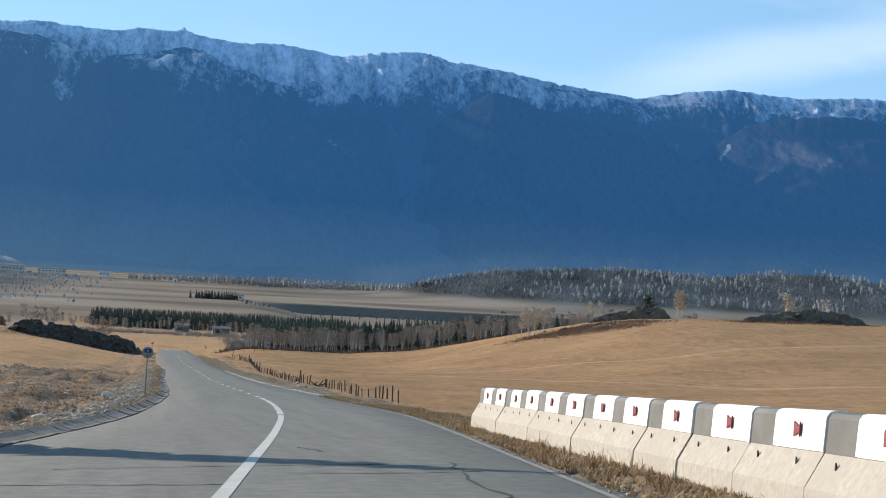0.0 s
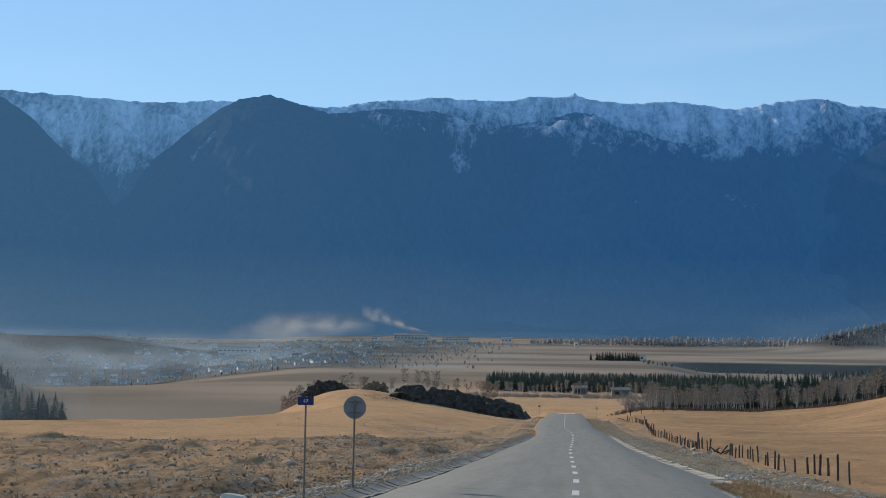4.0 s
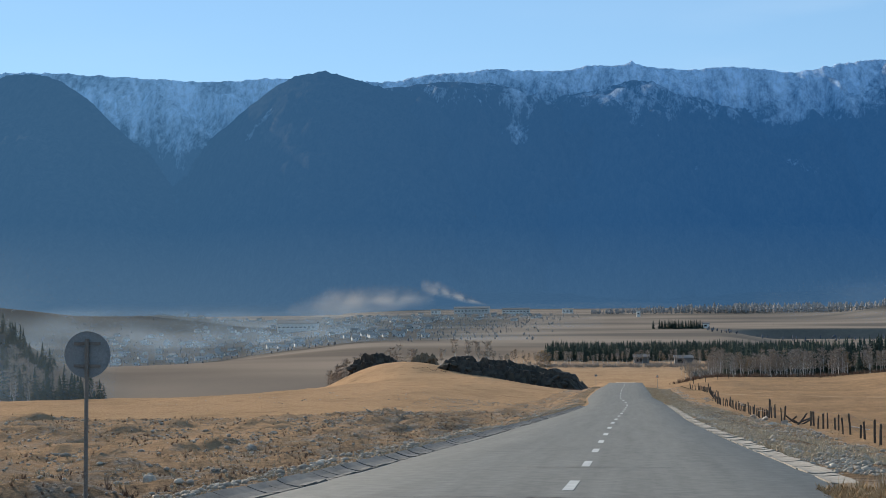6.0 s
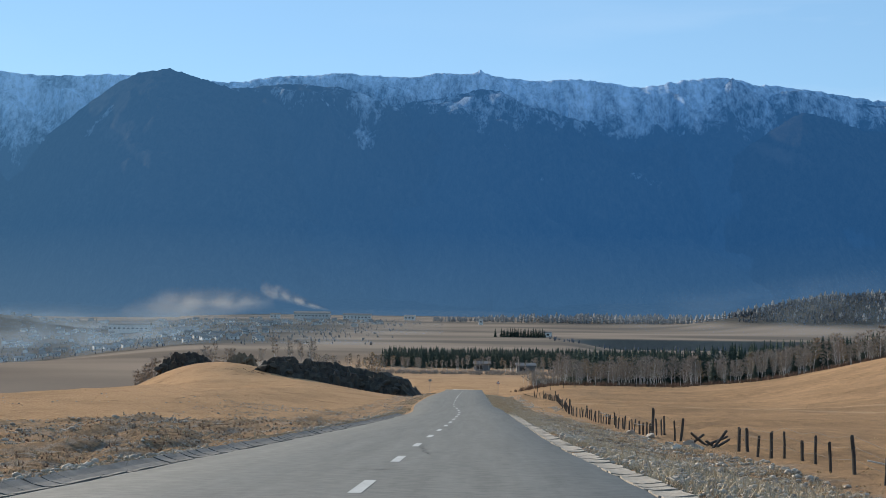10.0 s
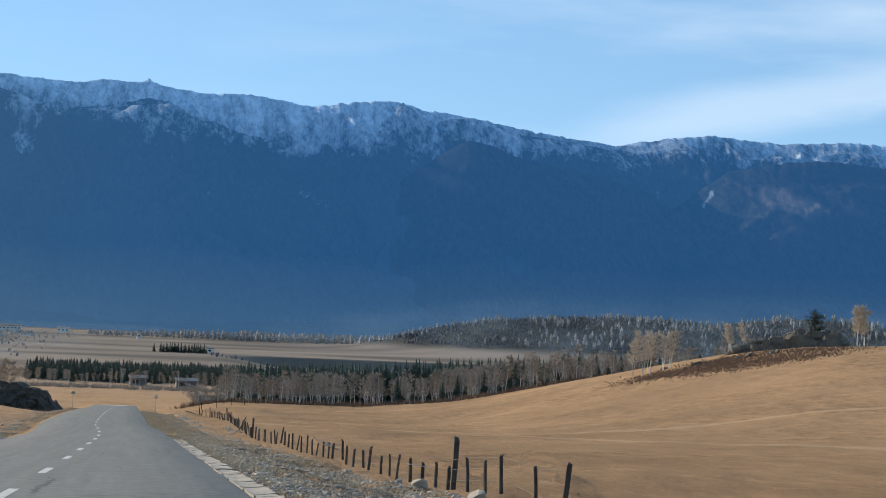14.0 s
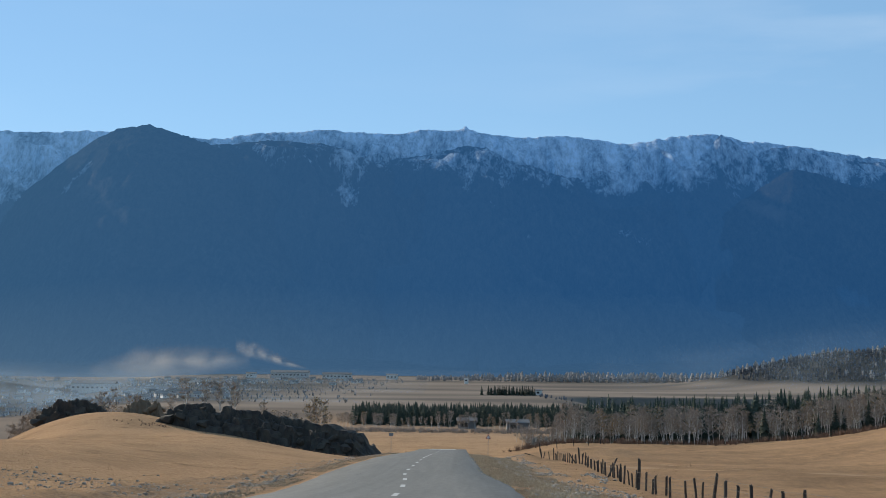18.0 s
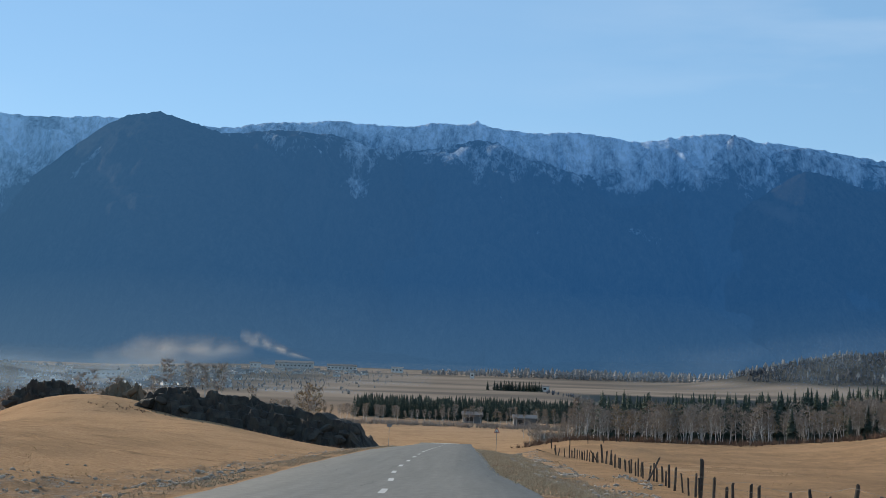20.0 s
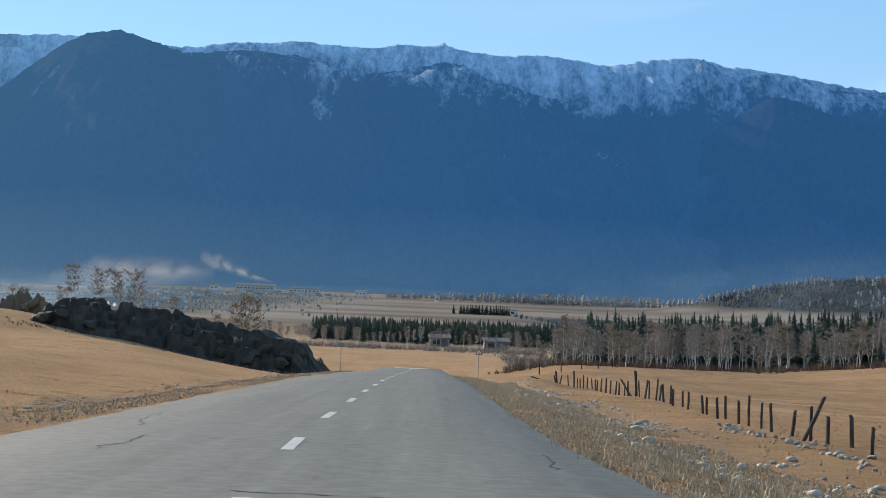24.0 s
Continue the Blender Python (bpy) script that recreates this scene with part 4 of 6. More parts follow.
first = barrier_block()
turn = BAR_DIR.to_track_quat("Y", "Z").to_matrix().to_4x4()
for k in range(19):
    at = Matrix.Translation(BAR_END - BAR_DIR * BLOCK * (k + 1) + Vector((random.uniform(-0.015, 0.015), 0, random.uniform(-0.01, 0.01)))) @ turn @ pose(0, 0, 0, random.uniform(-0.2, 0.2), random.uniform(-0.6, 0.6), random.uniform(-0.3, 0.3))
    if k == 0:
        first.matrix_basis = at
    else:
        copy_thing(first, at)

# ---- drainage trays: slabs along both edges ----


def slab_mesh(name, mat, seed, lip):
    r = random.Random(seed)
    m = Mesh()
    w, l, t = 0.52, 0.93, 0.07
    rows = []
    for y in (0, l):
        rows.append([(x + r.uniform(-0.02, 0.02), y + r.uniform(-0.03, 0.03), z) for x, z in ((0, 0.0), (0.16, -0.015), (0.34, -0.012 + 0.4 * lip), (w, lip))])
    v = rows[0] + rows[1] + [(x, y, z - t) for x, y, z in rows[0]] + [(x, y, z - t) for x, y, z in rows[1]]
    f = [(i, i + 1, i + 5, i + 4) for i in range(3)] + [(i + 8, i + 12, i + 13, i + 9) for i in range(3)]
    f += [(0, 8, 9, 1), (1, 9, 10, 2), (2, 10, 11, 3), (4, 5, 13, 12), (5, 6, 14, 13), (6, 7, 15, 14), (0, 4, 12, 8), (3, 11, 15, 7)]
    m.add(v, f)
    return m.mesh(name, mat)


def tray(name, label, y0, y1, side, mat, drop):
    root = tagged(new(name), label, "drain", kind="structure")
    kinds = [slab_mesh("slab", mat, k, 0.014 if side > 0 else 0.1) for k in range(5)]
    y = y0
    while y < y1:
        x = float(road_x(y)) + side * (float(half_width(y, side)) + 0.08)
        z = float(road_z(y)) + side * HALF * float(bank(y)) + drop + random.uniform(-0.008, 0.008)
        slope = math.degrees(math.atan((float(road_z(y + 1)) - float(road_z(y)))))
        m = pose(x, y, z, slope + random.uniform(-1, 1), random.gauss(0, 1.5 if side > 0 else 0.7), random.gauss(0, 1.8 if side > 0 else 0.7) - math.degrees(math.atan(float(road_x(y + 1) - road_x(y)))))
        if side < 0:
            m = m @ Matrix.Diagonal((-1, 1, 1, 1))
        if not (side > 0 and 150.5 < y < 151.8):
            part("slab", random.choice(kinds), root, at=m)
        y += 0.965


tray("drain_tray_east", "broken pale concrete drainage slabs along the road edge", 96, 247, 1, M_CONCRETE, -0.015)
tray("drain_tray_west", "dark concrete drainage slabs along the road edge", 8, 236, -1, M_CONCRETE_DARK, 0.0)

# ---- road signs ----


def cylinder(name, r, z0, z1, mat, n=12):
    m = Mesh()
    m.tube((0, 0, z0), (0, 0, z1), r, r, n)
    return m.mesh(name, mat, False)


def plate(name, pts, depth, mat):
    """A flat plate of that outline (x, z), facing -y."""
    n = len(pts)
    v = [(x, 0, z) for x, z in pts] + [(x, depth, z) for x, z in pts]
    f = [tuple(range(n)), tuple(range(2 * n - 1, n - 1, -1))] + [(i, n + i, n + (i + 1) % n, (i + 1) % n) for i in range(n)]
    me = mesh_of(name, v, f, mat)
    bm = bmesh.new()
    bm.from_mesh(me)
    bmesh.ops.recalc_face_normals(bm, faces=bm.faces)
    bm.to_mesh(me)
    bm.free()
    return me


def rounded(w, h, r, n=4):
    out = []
    for cx, cz, a0 in ((w / 2 - r, h / 2 - r, 0), (-w / 2 + r, h / 2 - r, 90), (-w / 2 + r, -h / 2 + r, 180), (w / 2 - r, -h / 2 + r, 270)):
        out += [(cx + r * math.cos(radians(a0 + 90 * k / n)), cz + r * math.sin(radians(a0 + 90 * k / n))) for k in range(n + 1)]
    return out


def km_sign(x, y, top):
    g = gz(x, y)
    root = thing("kilometre_sign", pose(x, y, g, 0, 0.3, 4), "small dark blue kilometre plate on a thin steel pole", "road sign")
    h = top - g
    part("pole", cylinder("pole", 0.02, -0.3, h + 0.03, M_POLE), root)
    pl = part("plate", plate("plate", rounded(0.33, 0.17, 0.02), 0.012, M_BLUE), root, "dark blue enamel plate", pose(0, -0.036, h - 0.06))
    tx = bpy.data.curves.new("numerals", "FONT")
    tx.body, tx.size, tx.align_x, tx.align_y, tx.extrude = "47", 0.115, "CENTER", "CENTER", 0.001
    ob = new("numerals", tx)
    me = bpy.data.meshes.new_from_object(ob)
    bpy.data.objects.remove(ob)
    me.materials.clear()
    me.materials.append(M_WHITE)
    part("numerals", me, pl, "white numerals", pose(0, -0.004, 0, 90))
    for z in (-0.05, 0.05):
        part("bracket", plate("bracket", rounded(0.06, 0.02, 0.004, 2), 0.02, M_GALV), root, at=pose(0, -0.022, h - 0.06 + z))


def round_sign(x, y, centre):
    g = gz(x, y)
    root = thing("round_sign", pose(x, y, g, 0, 0.6, 3), "round road sign seen from its bare grey back on a pole", "road sign")
    h = centre - g
    part("pole", cylinder("pole", 0.026, -0.3, h + 0.2, M_POLE), root)
    disc = [(0.29 * math.cos(a), 0.29 * math.sin(a)) for a in np.linspace(0, 2 * math.pi, 40, endpoint=False)]
    pl = part("disc", plate("disc", disc, 0.004, M_GALV), root, "dull galvanised back of the plate", pose(0, 0.034, h))
    rim = Mesh()
    n = 40
    for i in range(n):
        a, b = 2 * math.pi * i / n, 2 * math.pi * (i + 1) / n
        q = [(0.285 * math.cos(a), 0.285 * math.sin(a)), (0.292 * math.cos(a), 0.292 * math.sin(a)), (0.292 * math.cos(b), 0.292 * math.sin(b)), (0.285 * math.cos(b), 0.285 * math.sin(b))]
        rim.add([(u, yy, w) for yy in (-0.012, 0.006) for u, w in q], [(0, 1, 2, 3), (7, 6, 5, 4), (0, 4, 5, 1), (2, 6, 7, 3)])
    part("rim", rim.mesh("rim", M_GALV), pl)
    for z in (-0.14, 0.14):
        part("bracket", plate("bracket", rounded(0.34, 0.035, 0.005, 2), 0.016, M_POLE), root, "dark clamp", pose(0, 0.014, h + z))


def warning_sign(x, y, h):
    root = thing("warning_sign", pose(x, y, gz(x, y), 0, 0.5, -4), "triangular warning sign with red border on a tall pole", "road sign")
    part("pole", cylinder("pole", 0.03, -0.3, h, M_GALV), root)
    s = 0.42
    tri = [(s * math.sin(radians(a)), s * math.cos(radians(a))) for a in (0, 120, 240)]
    part("plate", plate("plate", tri, 0.01, M_RED), root, "red triangular plate", pose(0, -0.045, h - 0.4))
    part("face", plate("face", [(a * 0.7, b * 0.7) for a, b in tri], 0.003, M_WHITE), root, "white inner face", pose(0, -0.049, h - 0.4))
    part("symbol", plate("symbol", [(0.05, -0.12), (0.03, 0.1), (-0.03, 0.1), (-0.05, -0.12)], 0.002, M_HOLE), root, "black symbol", pose(0, -0.052, h - 0.4))


km_sign(-6.63, 78.9, 21.42)
round_sign(-6.72, 86.75, 20.8)
warning_sign(4.9, 412, 3.05)
root = thing("roadside_plate", pose(-8.6, 415, gz(-8.6, 415)), "small pale rectangular road sign on a pole", "road sign")
part("pole", cylinder("pole", 0.03, -0.3, 2.9, M_GALV), root)
part("plate", plate("plate", rounded(0.6, 0.4, 0.03), 0.01, M_GALV), root, "pale grey plate", pose(0, -0.045, 2.65))

# ---- fences ----


def post_mesh(h, r, seed):
    q = random.Random(seed)
    m = Mesh()
    n = 7
    rings = []
    for k, z in enumerate((-0.4, 0.0, h * 0.5, h * 0.93, h)):
        rr = r * (1.08 - 0.16 * k / 4) * (0.82 if k == 4 else 1)
        ox, oy = q.uniform(-0.005, 0.005) * k, q.uniform(-0.005, 0.005) * k
        rings.append([(ox + rr * math.cos(2 * math.pi * i / n) * q.uniform(0.88, 1.1), oy + rr * math.sin(2 * math.pi * i / n) * q.uniform(0.88, 1.1), z + (q.uniform(-0.03, 0.02) if k == 4 else 0)) for i in range(n)])
    v = [p for ring in rings for p in ring]
    f = [(k * n + i, k * n + (i + 1) % n, (k + 1) * n + (i + 1) % n, (k + 1) * n + i) for k in range(4) for i in range(n)] + [tuple(range(4 * n, 5 * n))]
    m.add(v, f)
    return m.mesh("post", M_POST)


POSTS = [post_mesh(random.uniform(0.85, 1.15), random.uniform(0.045, 0.07), k) for k in range(12)]
FENCE_Y, FENCE_X = (110, 156, 200, 231, 287, 320, 364, 405), (10.9, 11.1, 11.05, 11.4, 11.5, 12.5, 13.9, 13.6)


def wire(name, pts, r=0.006):
    v = [(x + r * math.cos(k * 2.094), y, z + r * math.sin(k * 2.094)) for x, y, z in pts for k in range(3)]
    f = [(3 * i + k, 3 * i + (k + 1) % 3, 3 * i + 3 + (k + 1) % 3, 3 * i + 3 + k) for i in range(len(pts) - 1) for k in range(3)]
    return mesh_of(name, v, f, M_WIRE)


fence = thing("field_fence", Matrix(), "long leaning fence of dark weathered wooden posts and wire", "fence")
tops = []
y = 116.0
while y < 402:
    x = float(np.interp(y, FENCE_Y, FENCE_X)) + random.uniform(-0.12, 0.12)
    lean = 3
    if not 171.5 < y < 185.5 and random.random() > 0.05:
        part("post", random.choice(POSTS), fence, at=pose(x, y, gz(x, y), random.gauss(0, lean), random.gauss(0, lean), random.uniform(0, 360)) @ Matrix.Diagonal((1, 1, random.uniform(0.85, 1.15), 1)))
        tops.append((x, y, gz(x, y)))
    y += random.uniform(2.1, 3.1)
tall = post_mesh(1.75, 0.09, 77)
for x, y, a, b in ((11.07, 198.7, 1, 2), (13.9, 364, 3, -5), (11.5, 287.2, 2, 1)):
    part("post", tall, fence, "taller stout post", pose(x, y, gz(x, y), a, b))
for h in (0.35, 0.7, 1.0):
    for run in ([p for p in tops if p[1] < 172], [p for p in tops if p[1] > 185]):
        part("wire", wire("wire", [(x, y, z + h + random.uniform(-0.03, 0.03)) for x, y, z in run]), fence, "thin rusty wire")
for x, y, l, rx, ry in ((10.9, 173.5, 0.9, 0, 42), (11.2, 174.6, 0.85, 20, -66), (11.3, 176.0, 0.95, -15, 70), (11.0, 177.2, 0.95, 10, -55), (11.4, 178.5, 1.05, 0, 70), (10.8, 180.5, 0.85, 25, 46), (13.4, 363.2, 1.3, 0, -35), (11.9, 310, 1.5, 0, 28)):
    part("broken_post", post_mesh(l, 0.06, int(y)), fence, "fallen leaning post", pose(x, y, gz(x, y) + 0.06, rx, ry, 20))
m = Mesh()
m.box((0, 0, 0), (0.16, 0.9, 0.03))
board = m.mesh("board", M_POST_PALE)
for x, y, z, rx, ry, rz in ((11.05, 204.4, 0.75, 6, 4, 78), (11.3, 231.0, 0.85, 0, 5, 80), (11.35, 231.6, 0.7, 15, 25, 60), (11.2, 233.4, 0.8, 12, 5, 70), (11.1, 146.5, 0.6, 10, 0, 80)):
    part("board", board, fence, "pale loose board", pose(x, y, gz(x, y) + z, rx, ry, rz))

far_fence = thing("far_fence", Matrix(), "far line of thin dark fence posts before the trees", "fence")
for k in range(34):
    x = 15 + 3.3 * k + random.uniform(-0.3, 0.3)
    y = 470 + 32 * float(smoothstep(15, 32, x)) - 0.22 * max(0, x - 60)
    part("post", POSTS[k % 12], far_fence, at=pose(x, y, gz(x, y), random.gauss(0, 3), random.gauss(0, 4)) @ Matrix.Diagonal((1.3, 1.3, 1.5, 1)))
gate = thing("fence_corner", Matrix(), "tangle of old posts and rails at the fence corner", "fence")
for k in range(5):
    x, y = 12.2 + random.uniform(-1.2, 1.4), 404 + random.uniform(-4, 5)
    part("post", POSTS[k % 12], gate, at=pose(x, y, gz(x, y), random.gauss(0, 8), random.gauss(0, 10)) @ Matrix.Diagonal((1.2, 1.2, random.uniform(1.2, 1.7), 1)))
for k in range(1):
    x, y = 12.2 + random.uniform(-1, 1), 403 + random.uniform(-3, 3)
    part("rail", POSTS[k], gate, "fallen rail", pose(x, y, gz(x, y) + 0.35, random.uniform(-20, 20), 75, random.uniform(0, 180)) @ Matrix.Diagonal((0.8, 0.8, 2.0, 1)))

# ---- rock outcrops ----


def boulder_into(m, c, size, r, flat=0.8, slot=0):
    """An angular stone: a coarse ball cut by random planes."""
    bm = bmesh.new()
    bmesh.ops.create_icosphere(bm, subdivisions=2, radius=1.0)
    for _ in range(13):
        d = Vector((r.gauss(0, 1), r.gauss(0, 1), r.gauss(0, 0.8))).normalized()
        k = r.uniform(0.42, 0.8)
        for v in bm.verts:
            over = v.co.dot(d) - k
            if over > 0:
                v.co -= d * over * 0.95
    spin = Euler((r.uniform(-0.4, 0.4), r.uniform(-0.4, 0.4), r.uniform(0, 6.3))).to_matrix()
    bm.verts.index_update()
    vs = [spin @ Vector((v.co.x * size[0], v.co.y * size[1], v.co.z * size[2])) + Vector(c) for v in bm.verts]
    fs = [[v.index for v in f.verts] for f in bm.faces]
    bm.free()
    m.add(vs, fs, slot)


def ridge_rock(name, label, line, tops, feet, width, mat, seed, extra=26):
    """A broken rock ridge along a line of plan points, with given crest heights, dressed with angular blocks."""
    r = random.Random(seed)
    m = Mesh()
    n, a = 90, 22
    s = np.linspace(0, 1, n)
    key = np.linspace(0, 1, len(line))
    lx, ly = np.interp(s, key, [p[0] for p in line]), np.interp(s, key, [p[1] for p in line])
    top, foot = np.interp(s, key, tops), np.interp(s, key, feet)
    top = top + 0.45 * fbm(s * 14, 0 * s, 4, seed)
    dx, dy = np.gradient(lx), np.gradient(ly)
    ln = np.hypot(dx, dy)
    nx, ny = dy / ln, -dx / ln
    v = []
    for i in range(n):
        for j in range(a):
            u = j / (a - 1) * 2 - 1
            shape = (1 - abs(u) ** 2.6)
            q = float(fbm(np.array(lx[i] * 0.45 + u * 3), np.array(ly[i] * 0.45 + j * 0.31), 4, seed + 3))
            step = 0.18 * math.floor(shape * 5 + q) + shape * 0.1
            w = width * (1 + 0.25 * q)
            h = foot[i] - 1.2 + (top[i] - foot[i] + 1.2) * min(1.05, max(0, step * 1.05 if abs(u) < 1 else 0)) + 0.3 * q * shape
            end = min(1, 7 * min(s[i], 1 - s[i]) + 0.15)
            h = foot[i] - 1.2 + (h - foot[i] + 1.2) * end
            v.append((lx[i] + nx[i] * u * w, ly[i] + ny[i] * u * w, h))
    f = [(i * a + j, i * a + j + 1, (i + 1) * a + j + 1, (i + 1) * a + j) for i in range(n - 1) for j in range(a - 1)]
    m.add(v, f)
    root = thing(name, pose(lx[n // 2], ly[n // 2], foot[n // 2]), label, "rock")
    home = root.matrix_basis.inverted()
    part("ledge", m.mesh("ledge", mat), root, at=home)
    for _ in range(extra):
        k = r.randrange(9, n - 9)
        u = r.uniform(-0.8, 0.8)
        z = foot[k] + (top[k] - foot[k]) * (1 - abs(u) ** 1.5) * r.uniform(0.5, 0.92)
        sz = r.uniform(0.5, 1.5)
        block = Mesh()
        boulder_into(block, (lx[k] + nx[k] * u * width, ly[k] + ny[k] * u * width, z), (sz * 1.3, sz, sz * 0.75), r)
        part("block", block.mesh("block", mat), root, at=home)
    return root


ridge_rock("rock_outcrop", "long dark lichened rock ridge across the grassy knoll", [(-11.5, 440), (-16, 441.5), (-21, 444), (-28, 447), (-36, 450), (-43, 452.5), (-49, 455)], [1.6, 2.2, 2.8, 4.2, 5.7, 6.1, 6.1], [-0.8, -0.5, -0.2, 0.8, 1.6, 3.0, 3.8], 4.0, M_ROCK, 5, 54)
ridge_rock("rock_outcrop", "rounded dark rock hump on the knoll's crest", [(-63, 480), (-67, 480), (-72, 480), (-77, 480)], [4.4, 5.6, 5.3, 2.4], [2.4, 2.2, 1.6, 0.8], 3.6, M_ROCK, 8, 30)
ridge_rock("rock_outcrop", "low brown earth ledge between two larger outcrops", [(-51, 470), (-54.5, 470), (-58.5, 470)], [5.6, 6.0, 5.2], [4.0, 4.0, 3.6], 3.2, M_SHOULDER, 9, 6)
ridge_rock("rock_outcrop", "small dark rock hump in the far pasture", [(-86, 470), (-89, 470), (-92, 471)], [gz(-86, 470) + 0.3, gz(-89, 470) + 1.1, gz(-92, 471) + 0.2], [gz(-89, 470) - 0.3] * 3, 2.0, M_ROCK, 11, 8)
ridge_rock("rock_outcrop", "small dark rock hump in the far pasture", [(-120, 520), (-124, 520), (-129, 521)], [gz(-120, 520) + 0.3, gz(-124, 520) + 1.2, gz(-129, 521) + 0.2], [gz(-124, 520) - 0.4] * 3, 2.2, M_ROCK, 12, 8)


def hill_rock(name, label, pts, mat, seed):
    r = random.Random(seed)
    root = thing(name, Matrix(), label, "rock")
    for x, y, sz in pts:
        for _ in range(8):
            m = Mesh()
            xx, yy, s = x + r.uniform(-sz, sz) * 1.3, y + r.uniform(-sz, sz), sz * r.uniform(0.25, 0.72)
            boulder_into(m, (xx, yy, gz(xx, yy) + s * 0.4), (s * 1.6, s * 1.2, s * 0.9), r)
            part("rock", m.mesh("rock", mat), root)
    return root


for label, line, rise, seed in (("weathered grey rock outcrop on the crest of the hill", [(112, 438), (117, 436), (122, 433), (127, 430), (132, 428), (137, 428)], (0.4, 1.3, 2.2, 3.0, 2.6, 0.7), 21),
                                ("second weathered rock outcrop further along the hill crest", [(146, 406), (154, 404), (161, 402), (168, 400), (175, 399), (184, 398)], (0.3, 1.3, 2.4, 3.0, 2.2, 0.6), 22)):
    ridge_rock("hill_outcrop", label, line, [gz(*p) + h for p, h in zip(line, rise)], [gz(*p) - 0.2 for p in line], 2.6, M_ROCK_PALE, seed, 46)
hill_rock("fallen_rocks", "pale rocks among russet brush on the hillside", [(104, 425, 0.7), (110, 418, 0.9), (115, 415, 0.8), (100, 432, 0.6)], M_ROCK_PALE, 23)

# ---- stones on the verges ----


def stone_shape(seed):
    r = random.Random(seed)
    m = Mesh()
    bm = bmesh.new()
    bmesh.ops.create_icosphere(bm, subdivisions=1, radius=1.0)
    s = Vector((r.uniform(0.8, 1.3), r.uniform(0.7, 1.0), r.uniform(0.45, 0.75)))
    bm.verts.index_update()
    vs = [Vector((v.co.x * s.x, v.co.y * s.y, v.co.z * s.z)) * r.uniform(0.78, 1.12) for v in bm.verts]
    fs = [[v.index for v in f.verts] for f in bm.faces]
    bm.free()
    return np.array([tuple(v) for v in vs]), np.array(fs)


SHAPES = [stone_shape(k) for k in range(8)]


def scatter(name, label, xs, ys, sizes, mat, sink=0.25, category="gravel", zs=None):
    """Many small stones in one mesh."""
    zs = ground_z(xs, ys) if zs is None else zs
    V, F, k = [], [], 0
    for i in range(len(xs)):
        sv, sf = SHAPES[i % 8]
        a = rng.uniform(0, 6.3)
        c, q = math.cos(a), math.sin(a)
        w = sv * sizes[i]
        V.append(np.c_[w[:, 0] * c - w[:, 1] * q + xs[i], w[:, 0] * q + w[:, 1] * c + ys[i], w[:, 2] + zs[i] + sizes[i] * sink])
        F.append(sf + k)
        k += len(sv)
    V, F = np.concatenate(V), np.concatenate(F)
    me = bpy.data.meshes.new(name)
    me.vertices.add(len(V))
    me.vertices.foreach_set("co", V.ravel())
    me.loops.add(len(F) * 3)
    me.loops.foreach_set("vertex_index", F.ravel())
    me.polygons.add(len(F))
    me.polygons.foreach_set("loop_start", np.arange(len(F)) * 3)
    me.update(calc_edges=True)
    me.materials.append(mat)
    return tagged(new(name, me), label, category, kind="stuff")


def patches(n, y0, y1, d0, d1, side, seed, power=1.0, cover=0.0):
    """Plan points beside the road that gather in patches."""
    g = np.random.default_rng(seed)
    y = g.uniform(y0, y1, n * 4)
    d = d0 + (d1 - d0) * g.uniform(0, 1, n * 4) ** power
    x = road_x(y) + side * d
    keep = fbm(x / 3.5, y / 5, 3, seed) + g.uniform(-0.5, 0.5, n * 4) > cover
    return x[keep][:n], y[keep][:n]


x, y = patches(20000, 100, 262, 5.05, 10.2, 1, 61, 1.0, -0.3)
scatter("verge_stones", "grey broken stones and gravel on the verge", x, y, np.minimum(rng.gamma(1.1, 0.017, len(x)) + 0.013, 0.11), M_STONE)
x, y = patches(3000, 262, 400, 7.0, 11.5, 1, 62, 1.0, 0.1)
scatter("verge_stones", "scattered grey stones between grass and fence", x, y, rng.gamma(1.4, 0.022, len(x)) + 0.02, M_STONE)
x, y = patches(21000, 50, 290, 6.0, 27, -1, 63, 1.3, 0.1)
scatter("verge_stones", "grey stones strewn over the bare soil beside the road", x, y, np.minimum(rng.gamma(1.0, 0.026, len(x)) + 0.014, 0.17), M_STONE)
x, y = patches(15000, 85, 236, 20, 92, -1, 69, 1.0, 0.42)
keep = stony_land(x, y) > 0.4
x, y = x[keep], y[keep]
scatter("field_stones", "heaps of pale grey stones over the broken ground", x, y, np.minimum(rng.gamma(1.2, 0.04, len(x)) + 0.03, 0.22), M_STONE)
x, y = patches(9000, 100, 262, 5.4, 11.0, 1, 70, 1.0, 0.1)
scatter("verge_stones", "larger pale cobbles on the verge", x, y, np.minimum(rng.gamma(1.4, 0.018, len(x)) + 0.03, 0.13), M_STONE)
x, y = patches(900, 70, 300, 16, 60, -1, 64, 1.2, 0.6)
scatter("field_stones", "loose stones scattered in the pasture", x, y, np.minimum(rng.gamma(1.5, 0.035, len(x)) + 0.03, 0.16), M_STONE)
x, y = patches(1800, 300, 440, 6.3, 13, -1, 65, 1.0, 0.0)
scatter("verge_stones", "pale gravel below the rock ridge", x, y, np.minimum(rng.gamma(1.2, 0.03, len(x)) + 0.02, 0.2), M_STONE)
x, y = patches(5500, 50, 150, 5.5, 9.0, -1, 68, 1.0, -0.4)
